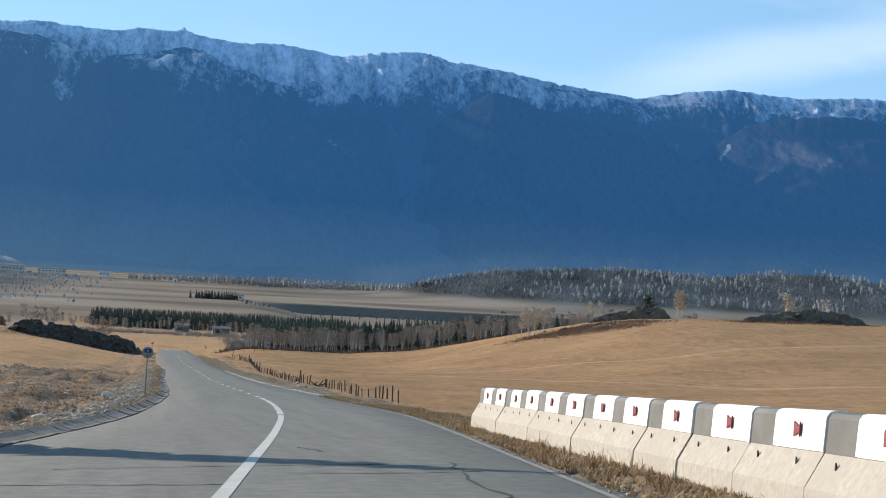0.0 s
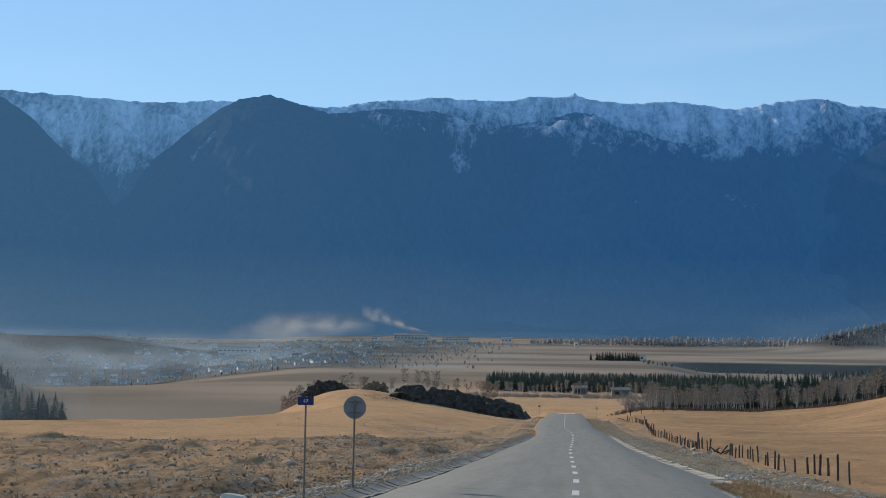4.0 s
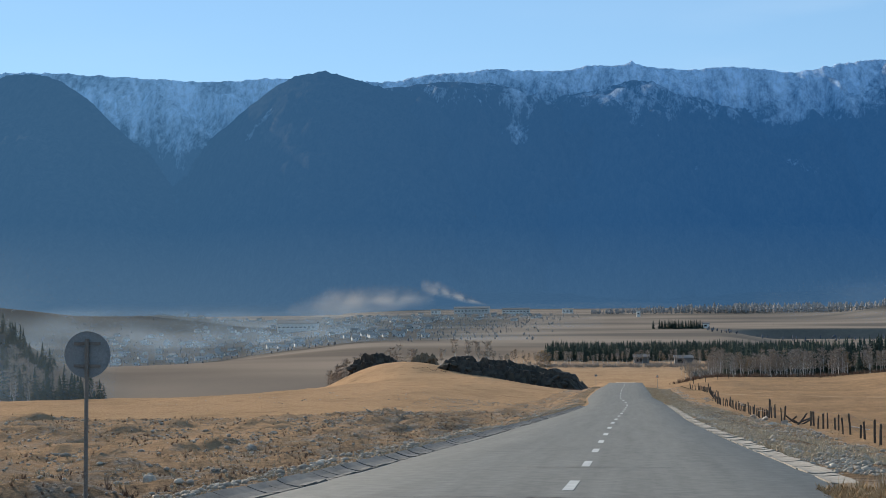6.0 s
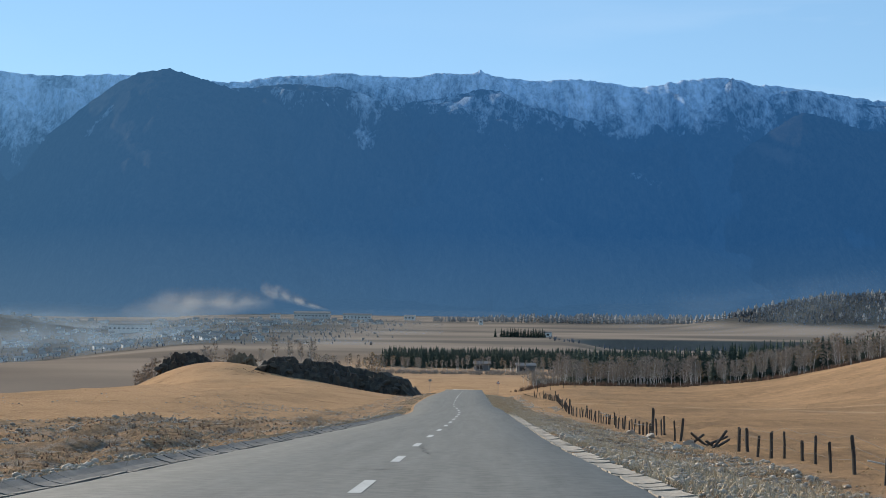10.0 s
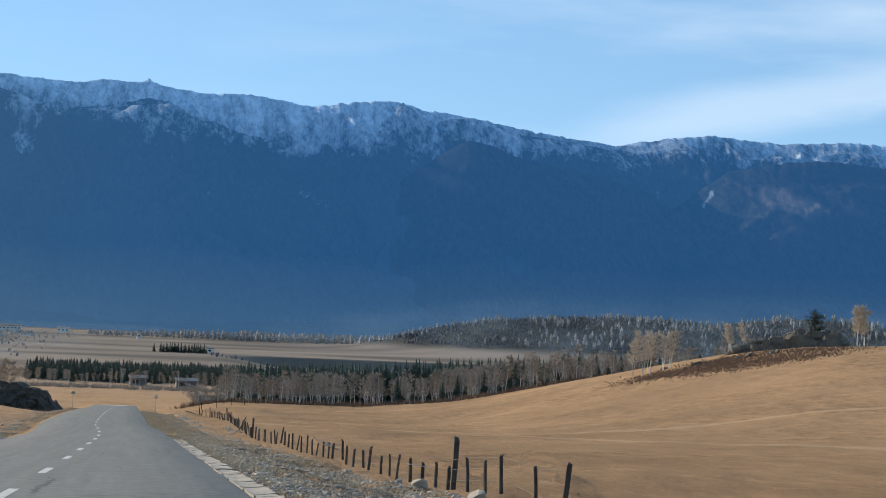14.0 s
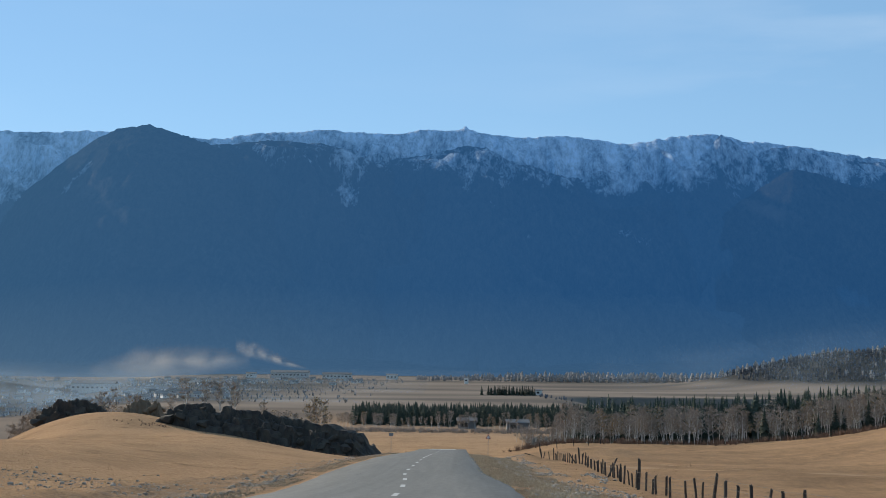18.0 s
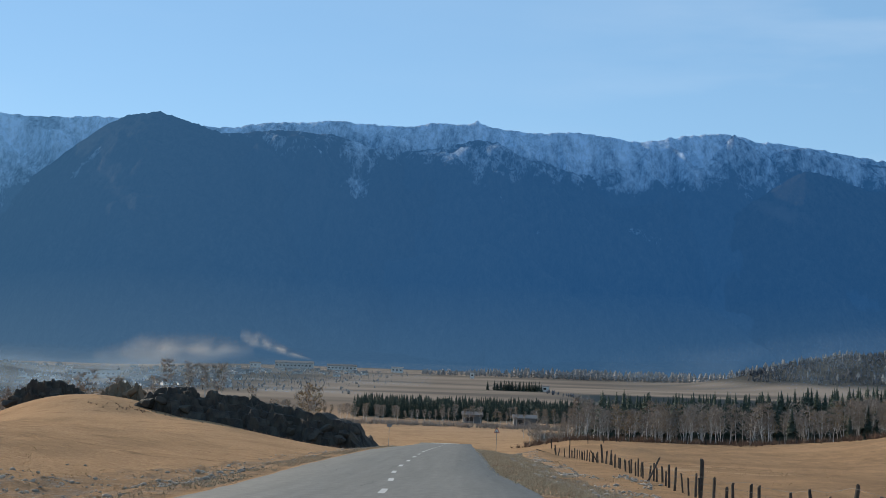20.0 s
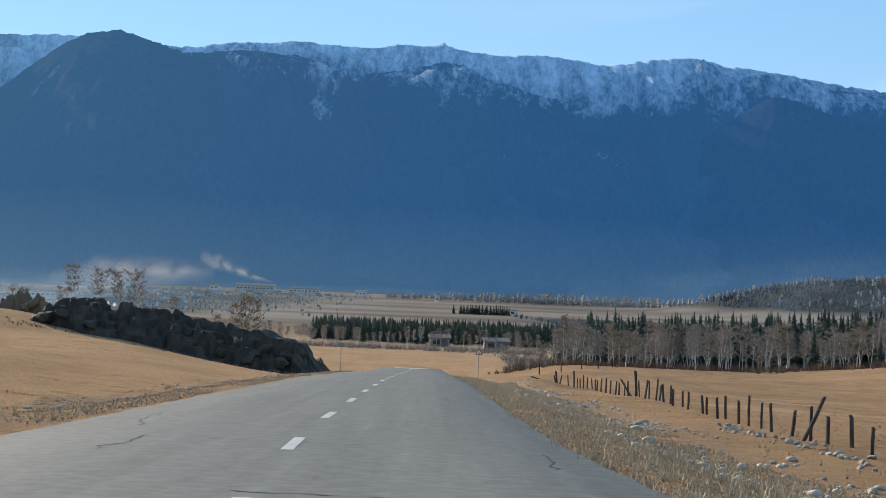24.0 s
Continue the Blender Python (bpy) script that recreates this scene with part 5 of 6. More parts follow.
scatter("verge_stones", "pale loose gravel beside the road signs", x, y, np.minimum(rng.gamma(1.1, 0.02, len(x)) + 0.014, 0.12), M_STONE)
x, y = patches(260, 40, 110, 5.5, 8.0, -1, 66, 1.0, 0.0)
scatter("verge_stones", "grey stones along the ditch", x, y, rng.gamma(1.4, 0.03, len(x)) + 0.025, M_STONE)

x, y = patches(5000, 8, 94, 3.85, 5.1, 1, 67, 1.0, -0.4)
zz = road_z(y) + (x - road_x(y)) * bank(y)
scatter("verge_stones", "fine gravel along the barrier", x, y, np.minimum(rng.gamma(1.2, 0.008, len(x)) + 0.007, 0.05), M_STONE, 0.2, "gravel", zz)

BOULDERS = []
for k in range(5):
    m = Mesh()
    boulder_into(m, (0, 0, 0), (0.5, 0.42, 0.34), random.Random(90 + k))
    BOULDERS.append(m.mesh("boulder", M_STONE))
for x, y, s in ((9.7, 170.6, 0.62), (9.2, 171.8, 0.5), (10.2, 173.0, 0.6), (9.6, 175.2, 0.7), (8.6, 168.5, 0.6), (10.4, 177.5, 0.8), (9.9, 181.0, 0.6), (8.9, 183.2, 0.55), (10.1, 191.0, 0.7), (9.6, 196.5, 0.75), (9.1, 163.0, 0.6), (8.2, 160.0, 0.5), (10.6, 206, 0.5), (9.8, 214, 0.5),
                (-8.3, 80.0, 0.9), (-10.5, 92, 0.6), (-9.0, 101, 0.5), (-14, 112, 0.7), (-12, 130, 0.6), (-18, 140, 0.8), (-10.5, 170, 0.7), (-13, 186, 0.5), (-22, 178, 0.8), (-9.5, 215, 0.7), (-11, 240, 0.6), (-15, 262, 0.5), (-10, 300, 0.45), (-12, 322, 0.5)):
    ob = new("boulder", random.choice(BOULDERS))
    ob.matrix_basis = pose(x, y, gz(x, y) + 0.1 * s, random.uniform(-10, 10), random.uniform(-10, 10), random.uniform(0, 360)) @ Matrix.Diagonal((s, s, s, 1))
    tagged(ob, "grey angular boulder half sunk in the stony verge", "boulder", "boulders along the verge")
m = Mesh()
r = random.Random(4)
for k in range(60):
    y = r.uniform(296, 322)
    x = float(np.interp(y, FENCE_Y, FENCE_X)) - 1.2 + r.gauss(0, 0.3)
    s = r.uniform(0.05, 0.15)
    boulder_into(m, (x, y, gz(x, y) + s * 0.3), (s * 1.3, s, s * 0.8), r)
tagged(new("stone_row", m.mesh("stone_row", M_STONE)), "row of heaped grey stones along the fence foot", "stones", kind="stuff")

# ---- grass ----


def tufts(name, label, xs, ys, hs, mat, blades=6, wide=0.02, spreadout=0.55, zs=None):
    zs = ground_z(xs, ys) - 0.01 if zs is None else zs
    n = len(xs)
    a = rng.uniform(0, 6.3, (n, blades))
    tilt = rng.uniform(0.1, spreadout, (n, blades))
    h = hs[:, None] * rng.uniform(0.6, 1.1, (n, blades))
    bx, by = xs[:, None] + np.cos(a) * 0.3 * h * rng.uniform(0, 1, (n, blades)), ys[:, None] + np.sin(a) * 0.3 * h * rng.uniform(0, 1, (n, blades))
    w = wide * rng.uniform(0.6, 1.4, (n, blades))
    p0 = np.stack([bx - np.sin(a) * w, by + np.cos(a) * w, zs[:, None] + 0 * a], -1)
    p1 = np.stack([bx + np.sin(a) * w, by - np.cos(a) * w, zs[:, None] + 0 * a], -1)
    p2 = np.stack([bx + np.cos(a) * tilt * h, by + np.sin(a) * tilt * h, zs[:, None] + h], -1)
    V = np.stack([p0, p1, p2], 2).reshape(-1, 3)
    me = bpy.data.meshes.new(name)
    me.vertices.add(len(V))
    me.vertices.foreach_set("co", V.ravel())
    me.loops.add(len(V))
    me.loops.foreach_set("vertex_index", np.arange(len(V)))
    me.polygons.add(len(V) // 3)
    me.polygons.foreach_set("loop_start", np.arange(len(V) // 3) * 3)
    me.update(calc_edges=True)
    me.materials.append(mat)
    return tagged(new(name, me), label, "grass", kind="stuff")


x, y = patches(26000, 236, 400, 4.6, 9.8, 1, 71, 1.0, -0.6)
tufts("verge_grass", "dense dry straw-coloured verge grass", x, y, rng.gamma(2.5, 0.022, len(x)) + 0.03, M_LITTER, 7, 0.012)
x, y = patches(16000, 95, 262, 5.05, 10.8, 1, 72, 1.0, -0.1)
tufts("verge_grass", "sparse dry grass among stones", x, y, rng.gamma(2.5, 0.03, len(x)) + 0.03, M_LITTER, 6, 0.011, 0.9)
for n, label, high, thick in ((9000, "flattened dry grass at the foot of the barrier", 0.014, 1.8), (2500, "ragged straw clumps beside the barrier", 0.03, 1.2)):
    x, y = patches(n, 5, 94, 3.95, 5.2, 1, 73 + n, 1.0, -0.35 if n > 5000 else 0.3)
    o = x - road_x(y)
    tufts("verge_grass", label, x, y, rng.gamma(2.5, high, len(x)) + 0.02, M_TUFT, 7, 0.009, thick, road_z(y) + o * bank(y) + 0.005)
x, y = patches(20000, 15, 420, 4.95, 9.0, -1, 74, 1.2, -0.3)
tufts("verge_grass", "short dry grass along the road edge", x, y, rng.gamma(2.5, 0.016, len(x)) + 0.025, M_LITTER, 6, 0.012, 0.9)
x, y = patches(4500, 40, 235, 8, 22, -1, 77, 1.0, 0.1)
tufts("verge_scrub", "dark low tussocks on the broken soil", x, y, rng.gamma(2.0, 0.04, len(x)) + 0.03, M_BUSH, 9, 0.014, 1.0)
x, y = patches(9000, 80, 245, 20, 92, -1, 78, 1.0, 0.15)
keep = stony_land(x, y) > 0.3
tufts("verge_scrub", "low brown tussocks over the stony ground", x[keep], y[keep], rng.gamma(2.0, 0.045, keep.sum()) + 0.04, M_BUSH, 9, 0.02, 1.0)
x, y = patches(14000, 80, 245, 8, 92, -1, 79, 1.0, -0.1)
keep = stony_land(x, y) > 0.3
tufts("verge_grass", "straw-coloured grass between the stones", x[keep], y[keep], rng.gamma(2.2, 0.035, keep.sum()) + 0.04, M_LITTER, 7, 0.018, 0.9)
x, y = patches(22000, 60, 330, 12, 75, -1, 75, 1.2, -0.3)
tufts("field_grass", "grazed ochre tufts in the pasture", x, y, rng.uniform(0.02, 0.09, len(x)), M_TUFT, 4, 0.02)
x, y = patches(22000, 110, 420, 11, 75, 1, 76, 1.2, -0.3)
tufts("field_grass", "grazed ochre tufts behind the fence", x, y, rng.uniform(0.02, 0.09, len(x)), M_TUFT, 4, 0.02)

# ---- trees ----


def conifer_meshes(seed, h=9.0, tiers=15):
    r = random.Random(seed)
    t = Mesh()
    t.tube((0, 0, -0.4), (0, 0, h * 0.96), 0.16 * h / 9, 0.02, 6)
    c = Mesh()
    base = h * r.uniform(0.06, 0.14)
    for k in range(tiers):
        u = k / (tiers - 1)
        z = base + (h - base) * u
        reach = h * (0.215 * (1 - u) ** 0.8 + 0.014) * r.uniform(0.8, 1.15)
        n = 11 if u < 0.7 else 7
        for i in range(n):
            a = 2 * math.pi * i / n + r.uniform(-0.3, 0.3) + k
            l = reach * r.uniform(0.6, 1.2)
            d, s = Vector((math.cos(a), math.sin(a), 0)), Vector((-math.sin(a), math.cos(a), 0))
            w = l * r.uniform(0.3, 0.5)
            top, tip = Vector((0, 0, z + 0.05 * h * (1 - u) + 0.1)), d * l + Vector((0, 0, z - l * r.uniform(0.25, 0.5)))
            mid = d * l * 0.55 + Vector((0, 0, z - l * 0.05))
            c.add([top, mid + s * w, tip, mid - s * w, mid + Vector((0, 0, -0.14 * l))], [(0, 1, 2), (0, 2, 3), (1, 4, 2), (2, 4, 3)])
    c.tube((0, 0, h * 0.72), (0, 0, h * 1.02), 0.045 * h, 0.005, 5)
    return t.mesh("trunk", M_BARK), c.mesh("crown", M_NEEDLE)


def birch_meshes(seed, h=8.0, stems=2, leaf=M_LEAF_GOLD, leaves=150, twigs=700, twig=M_TWIG):
    r = random.Random(seed)
    t, tw, lf = Mesh(), Mesh(), Mesh()
    ends = []
    for s in range(stems):
        a = r.uniform(0, 6.3)
        p = Vector((math.cos(a) * 0.15 * s, math.sin(a) * 0.15 * s, -0.3))
        d = Vector((math.cos(a) * 0.12 * s, math.sin(a) * 0.12 * s, 1)).normalized()
        hh = h * r.uniform(0.85, 1.0)
        n = 7
        rad = 0.022 * h / max(1, stems ** 0.4) * 0.55
        for k in range(n):
            q = p + d * hh / n
            r0, r1 = rad * (1 - k / n) + 0.01, rad * (1 - (k + 1) / n) + 0.01
            t.tube(p, q, r0, r1, 5, cap=k == n - 1)
            if k >= 2:
                for _ in range(4 if k < n - 1 else 6):
                    b = r.uniform(0, 6.3)
                    up = r.uniform(0.5, 1.1)
                    l = h * r.uniform(0.1, 0.24) * (1.15 - 0.55 * k / n)
                    e = q + Vector((math.cos(b), math.sin(b), up)).normalized() * l
                    t.tube(q, e, r1 * 0.55, 0.012, 4, cap=False)
                    ends.append((q, e))
            d = (d + Vector((r.gauss(0, 0.06), r.gauss(0, 0.06), 0.03))).normalized()
            p = q
    for _ in range(twigs):
        a, b = r.choice(ends)
        s = a.lerp(b, r.uniform(0.25, 1))
        d = (b - a).normalized() + Vector((r.gauss(0, 0.6), r.gauss(0, 0.6), r.gauss(0.1, 0.5)))
        l = h * r.uniform(0.04, 0.12)
        side = d.cross(Vector((r.gauss(0, 1), r.gauss(0, 1), r.gauss(0, 1)))).normalized() * 0.03 * h / 8
        e = s + d.normalized() * l
        tw.add([s - side, s + side, e], [(0, 1, 2)])
        f = s.lerp(e, 0.5)
        e2 = f + (d.normalized() + Vector((r.gauss(0, 0.7), r.gauss(0, 0.7), r.gauss(0, 0.7)))) * l * 0.5
        tw.add([f - side * 0.7, f + side * 0.7, e2], [(0, 1, 2)])
    for _ in range(leaves):
        a, b = r.choice(ends)
        s = a.lerp(b, r.uniform(0.3, 1.1)) + Vector((r.gauss(0, 1), r.gauss(0, 1), r.gauss(0, 1))) * 0.045 * h
        z = 0.011 * h * r.uniform(0.7, 1.6)
        u, w = Vector((r.gauss(0, 1), r.gauss(0, 1), r.gauss(0, 1))).normalized(), Vector((r.gauss(0, 1), r.gauss(0, 1), r.gauss(0, 1))).normalized()
        lf.add([s - u * z, s + w * z, s + u * z, s - w * z], [(0, 1, 2, 3)])
    return t.mesh("trunk", M_BARK_BIRCH), tw.mesh("crown", twig), lf.mesh("foliage", leaf)


def conifer(label, meshes):
    root = thing("conifer", Matrix(), label, "tree", "conifers of the valley wood")
    part("trunk", meshes[0], root)
    part("crown", meshes[1], root)
    return root


def birch(label, meshes, group="birches of the valley wood", name="birch"):
    root = thing(name, Matrix(), label, "tree", group)
    part("trunk", meshes[0], root, "pale trunk and limbs")
    part("crown", meshes[1], root, "bare twiggy crown")
    part("foliage", meshes[2], root, "last ochre leaves")
    return root


class Planter:
    """Puts down the first of each kind and copies after that."""

    def __init__(self, make):
        self.make, self.first = make, {}

    def put(self, k, x, y, s, z=None):
        z = gz(x, y) if z is None else z
        at = pose(x, y, z - 0.05, 0, 0, random.uniform(0, 360))
        if k not in self.first:
            ob = self.first[k] = self.make(k)
        else:
            ob = copy_thing(self.first[k], at)
        ob.matrix_basis = at @ Matrix.Diagonal((s, s, s, 1))
        return ob


FIR = [conifer_meshes(k, 9.0, 15 + k % 3) for k in range(5)]
BARE = [birch_meshes(20 + k, 8.0, 1 + k % 3, M_LEAF_GOLD, 60 + 60 * (k % 2)) for k in range(5)]
GOLD = [birch_meshes(40 + k, 8.0, 1 + k % 2, M_LEAF_GOLD, 420) for k in range(3)]
firs = Planter(lambda k: conifer("dark green spruce in the valley wood", FIR[k]))
bares = Planter(lambda k: birch("bare grey birch at the edge of the wood", BARE[k]))
golds = Planter(lambda k: birch("birch with a thin crown of ochre leaves", GOLD[k]))
r = random.Random(12)


def joined_trees(name, label, kinds, spots, mat):
    """Trees too many to count: copies of the given tree meshes joined into one."""
    data = []
    for me in kinds:
        co = np.empty(len(me.vertices) * 3)
        me.vertices.foreach_get("co", co)
        data.append((co.reshape(-1, 3), [tuple(p.vertices) for p in me.polygons]))
    V, F, k = [], [], 0
    for i, (x, y, s) in enumerate(spots):
        co, fs = data[i % len(data)]
        a = rng.uniform(0, 6.3)
        c, q = math.cos(a), math.sin(a)
        V.append(np.c_[(co[:, 0] * c - co[:, 1] * q) * s + x, (co[:, 0] * q + co[:, 1] * c) * s + y, co[:, 2] * s + gz(x, y) - 0.1])
        F += [tuple(j + k for j in f) for f in fs]
        k += len(co)
    return tagged(new(name, mesh_of(name, np.concatenate(V), F, mat)), label, "woods", kind="stuff")


# the belt of birches and spruces across the valley floor: the front rows one by one
for k in range(150):
    x = 21 + 150 * (k + r.random()) / 150
    y = 514 + r.uniform(0, 26) - 0.10 * x + 6 * math.sin(x / 9)
    (golds if r.random() < 0.2 else bares).put(r.randrange(3), x, y, r.uniform(0.65, 1.1))
for k in range(46):
    x = 62 + 120 * (k + r.random()) / 46
    firs.put(r.randrange(5), x, 520 + r.uniform(0, 24) - 0.1 * x, r.uniform(0.45, 0.85))
for k in range(110):
    x = 38 + 170 * (k + r.random()) / 110
    y = 548 + r.uniform(0, 22)
    firs.put(r.randrange(5), x, y, r.uniform(1.05, 1.35))
SMALL = [conifer_meshes(70 + k, 9.0, 13)[1] for k in range(3)]
spots = [(30 + 260 * r.random(), 552 + 80 * r.random() ** 1.6, r.uniform(1.1, 1.42)) for _ in range(1700)]
joined_trees("spruce_wood", "dense dark spruce wood across the valley floor", SMALL, spots, M_NEEDLE)
spots = [(22 + 230 * r.random(), 528 + r.uniform(0, 46), r.uniform(0.75, 1.15)) for _ in range(240)]
joined_trees("birch_wood", "thicket of bare birch crowns before the spruces", [BARE[0][1], BARE[1][1], GOLD[0][2], BARE[2][1]], spots, M_TWIG)
joined_trees("birch_trunks", "pale birch trunks in the thicket", [BARE[0][0], BARE[1][0], GOLD[0][0], BARE[2][0]], spots, M_BARK_BIRCH)
# the far edge of the meadow
for k in range(70):
    x = -42 + 80 * (k + r.random()) / 70
    firs.put(r.randrange(5), x, 812 + r.uniform(0, 30), r.uniform(0.5, 0.75))
spots = [(-44 + 140 * r.random(), 828 + r.uniform(0, 70), r.uniform(0.7, 0.95)) for _ in range(850)]
joined_trees("spruce_wood", "dark spruces beyond the meadow", SMALL, spots, M_NEEDLE)
for k in range(56):
    x = -74 + 112 * (k + r.random()) / 56
    (golds if r.random() < 0.35 else bares).put(r.randrange(3), x, 775 + r.uniform(0, 34), r.uniform(0.5, 0.85))
for k in range(46):
    x = 18 + 30 * (k + r.random()) / 46
    y = 600 + r.uniform(0, 120)
    (firs if r.random() < 0.15 else bares).put(r.randrange(3), x, y, r.uniform(0.5, 0.9))
# the wooded slope on the left
def slope_spot(deep):
    while True:
        x = -128 - 250 * r.random()
        y = float(wood_edge(x)) + r.uniform(0, deep)
        if x < -0.345 * (y - 58):
            return x, y


for k in range(90):
    firs.put(r.randrange(5), *slope_spot(55), r.uniform(0.5, 1.0))
joined_trees("spruce_slope", "dark spruces covering the shaded slope", SMALL, [(*slope_spot(175), r.uniform(0.4, 1.0)) for _ in range(1500)], M_NEEDLE)
spots = [(*slope_spot(120), r.uniform(0.7, 1.15)) for _ in range(330)]
joined_trees("birch_slope", "bare grey birches between the spruces of the slope", [BARE[0][1], BARE[1][1], GOLD[0][2], BARE[2][1]], spots, M_TWIG)
for k in range(60):
    bares.put(r.randrange(3), *slope_spot(40), r.uniform(0.6, 0.95))
# a lone unseen spruce beside the bend, added to cast the shadow that crosses the road
firs.put(2, -10.9, 34.4, 0.76)
# the small spruce grove on the plain
for k in range(26):
    x = 22 + 40 * (k + r.random()) / 26
    firs.put(r.randrange(5), x, 1500 + r.uniform(-8, 8), r.uniform(0.75, 1.0))
firs.put(1, 17, 1500, 0.9)
# trees on and behind the left outcrop
crag = [birch_meshes(60 + k, 7.0, 2 + k % 2, M_LEAF_PALE, 150, 800, M_TWIG) for k in range(3)]
crags = Planter(lambda k: birch("slender autumn birch growing from the dark rock ridge", crag[k], "birches on the rock ridge", "ridge_birch"))
for k, x, y, s, z in ((0, -45, 457, 0.8, 4.9), (1, -42, 456, 0.75, 4.9), (2, -38.8, 455, 0.8, 4.3), (1, -36.2, 454, 0.9, 3.8), (0, -31, 452, 0.6, 2.6), (2, -26, 450, 0.55, 1.2), (1, -51, 474, 0.7, 2.6), (0, -16.5, 446, 0.5, -1.6)):
    crags.put(k, x, y, s, z)
big = birch_meshes(81, 7.6, 3, M_LEAF_GOLD, 900, 1100, M_TWIG)
ob = birch("bushy ochre larch-like tree behind the rock ridge's end", big, "birches on the rock ridge", "ridge_tree")
ob.matrix_basis = pose(-21.8, 450, -0.4, 0, 0, 40)
for k in range(9):
    bares.put(k % 3, -72 - 14 * r.random(), 488 + r.uniform(0, 12), r.uniform(0.85, 1.15))
for x, y, z in ((-64.5, 488, 1.0), (-61, 489, 0.85), (-67.5, 489, 0.9), (-79, 487, 1.0)):
    bares.put(1, x, y, z)
for k in range(3):
    golds.put(k, -61 - 3 * k, 491 + r.uniform(0, 6), 0.9)
# trees on the right hill
HILL = [birch_meshes(120 + k, 8.0, 3, M_LEAF_PALE, 90 + 110 * (k % 2), 1100, M_TWIG_PALE) for k in range(3)]
YELLOW = [birch_meshes(140 + k, 8.0, 2, M_LEAF_PALE, 750, 1200, M_TWIG_PALE) for k in range(3)]
hb = Planter(lambda k: birch("pale birch clump on the hill crest", HILL[k], "birches on the hill", "hill_birch"))
for k, x, y, s in ((1, 93.0, 430, 0.95), (2, 95, 429, 1.05), (1, 96.8, 431, 0.95), (2, 99, 430, 0.92), (0, 101, 432, 0.9), (1, 115.5, 438, 0.75), (0, 118.5, 437, 0.7), (1, 161, 405, 0.95), (2, 163.5, 406, 0.8), (2, 172, 404, 0.8)):
    hb.put(k, x, y, s)
gb = Planter(lambda k: birch("tall golden birch beside the hill outcrop", YELLOW[k], "birches on the hill", "hill_birch"))
gb.put(1, 138.5, 430, 1.0)
gb.put(2, 140.5, 431, 0.85)
# a round-headed pine on the outcrop
t, c = Mesh(), Mesh()
rr = random.Random(5)
p = Vector((0, 0, -0.4))
for k in range(6):
    q = p + Vector((rr.gauss(0, 0.12), rr.gauss(0, 0.12), 0.9))
    t.tube(p, q, 0.17 - 0.024 * k, 0.15 - 0.024 * k, 6)
    if k > 1:
        for _ in range(8):
            a = rr.uniform(0, 6.3)
            o = p.lerp(q, rr.random())
            e = o + Vector((math.cos(a), math.sin(a), rr.uniform(0.05, 0.75))) * rr.uniform(0.7, 1.5) * (1.15 - 0.09 * k)
            t.tube(o, e, 0.05, 0.015, 4)
            for _ in range(60):
                s = o.lerp(e, rr.uniform(0.35, 1.1)) + Vector((rr.gauss(0, 0.24), rr.gauss(0, 0.24), rr.gauss(0.05, 0.22)))
                u, w = Vector((rr.gauss(0, 1), rr.gauss(0, 1), rr.gauss(0, 1))).normalized() * 0.12, Vector((rr.gauss(0, 1), rr.gauss(0, 1), rr.gauss(0, 1))).normalized() * 0.05
                c.add([s - u, s + w, s + u, s - w], [(0, 1, 2, 3)])
    p = q
root = thing("pine", pose(129.5, 431, gz(129.5, 431) + 1.2) @ Matrix.Diagonal((1.75, 1.75, 1.05, 1)), "round-headed dark pine on the hill outcrop", "tree")
part("trunk", t.mesh("trunk", M_BARK), root)
part("crown", c.mesh("crown", M_NEEDLE), root)

# ---- brush ----


def brush(name, label, pts, h, mat, seed):
    g = np.random.default_rng(seed)
    xs = np.concatenate([g.normal(x, sx, n) for x, y, sx, sy, n in pts])
    ys = np.concatenate([g.normal(y, sy, n) for x, y, sx, sy, n in pts])
    return tufts(name, label, xs, ys, g.uniform(0.3, 1.0, len(xs)) * h, mat, 14, 0.02 * h + 0.012, 0.8)


brush("hill_brush", "russet leafless brush below the hill outcrop", [(94, 420, 3.5, 5, 800), (99, 411, 4, 6, 1100), (106, 407, 4, 6, 1100), (113, 405, 4.5, 6, 900), (121, 410, 4, 5, 700), (110, 421, 5, 5, 900)], 0.45, M_BUSH, 3)
brush("hill_brush", "brown brush round the second outcrop", [(150, 401, 4, 3, 400), (160, 397, 5, 3, 600), (172, 395, 5, 3, 500)], 0.6, M_BUSH, 4)
brush("wood_brush", "reddish undergrowth at the foot of the birches", [(14 + 3.4 * k, 507 + 4 * math.sin(k) - 0.35 * k, 2.5, 2.0, 26) for k in range(42)], 1.6, M_BUSH, 5)
brush("wood_brush", "grey brush along the far edge of the meadow", [(-64 + 4.5 * k, 764 + 5 * math.sin(2 * k), 3.5, 3.0, 26) for k in range(22)], 2.4, M_TWIG, 6)
brush("ridge_brush", "low dry brush on the knoll", [(-24, 438, 5, 2, 60), (-14, 434, 3, 3, 60), (-46, 446, 4, 2, 40)], 0.5, M_BUSH, 7)
root = thing("haystack", pose(-1.5 + 22, 640, gz(20.5, 640)), "dark bush standing alone in the meadow", "bush")
m = Mesh()
rr = random.Random(2)
for _ in range(300):
    s = Vector((rr.gauss(0, 0.8), rr.gauss(0, 0.8), abs(rr.gauss(0, 0.8))))
    u, w = Vector((rr.gauss(0, 1), rr.gauss(0, 1), rr.gauss(0, 1))).normalized() * 0.4, Vector((rr.gauss(0, 1), rr.gauss(0, 1), rr.gauss(0, 1))).normalized() * 0.12
    m.add([s - u, s + w, s + u, s - w], [(0, 1, 2, 3)])
root.name = "lone_bush"
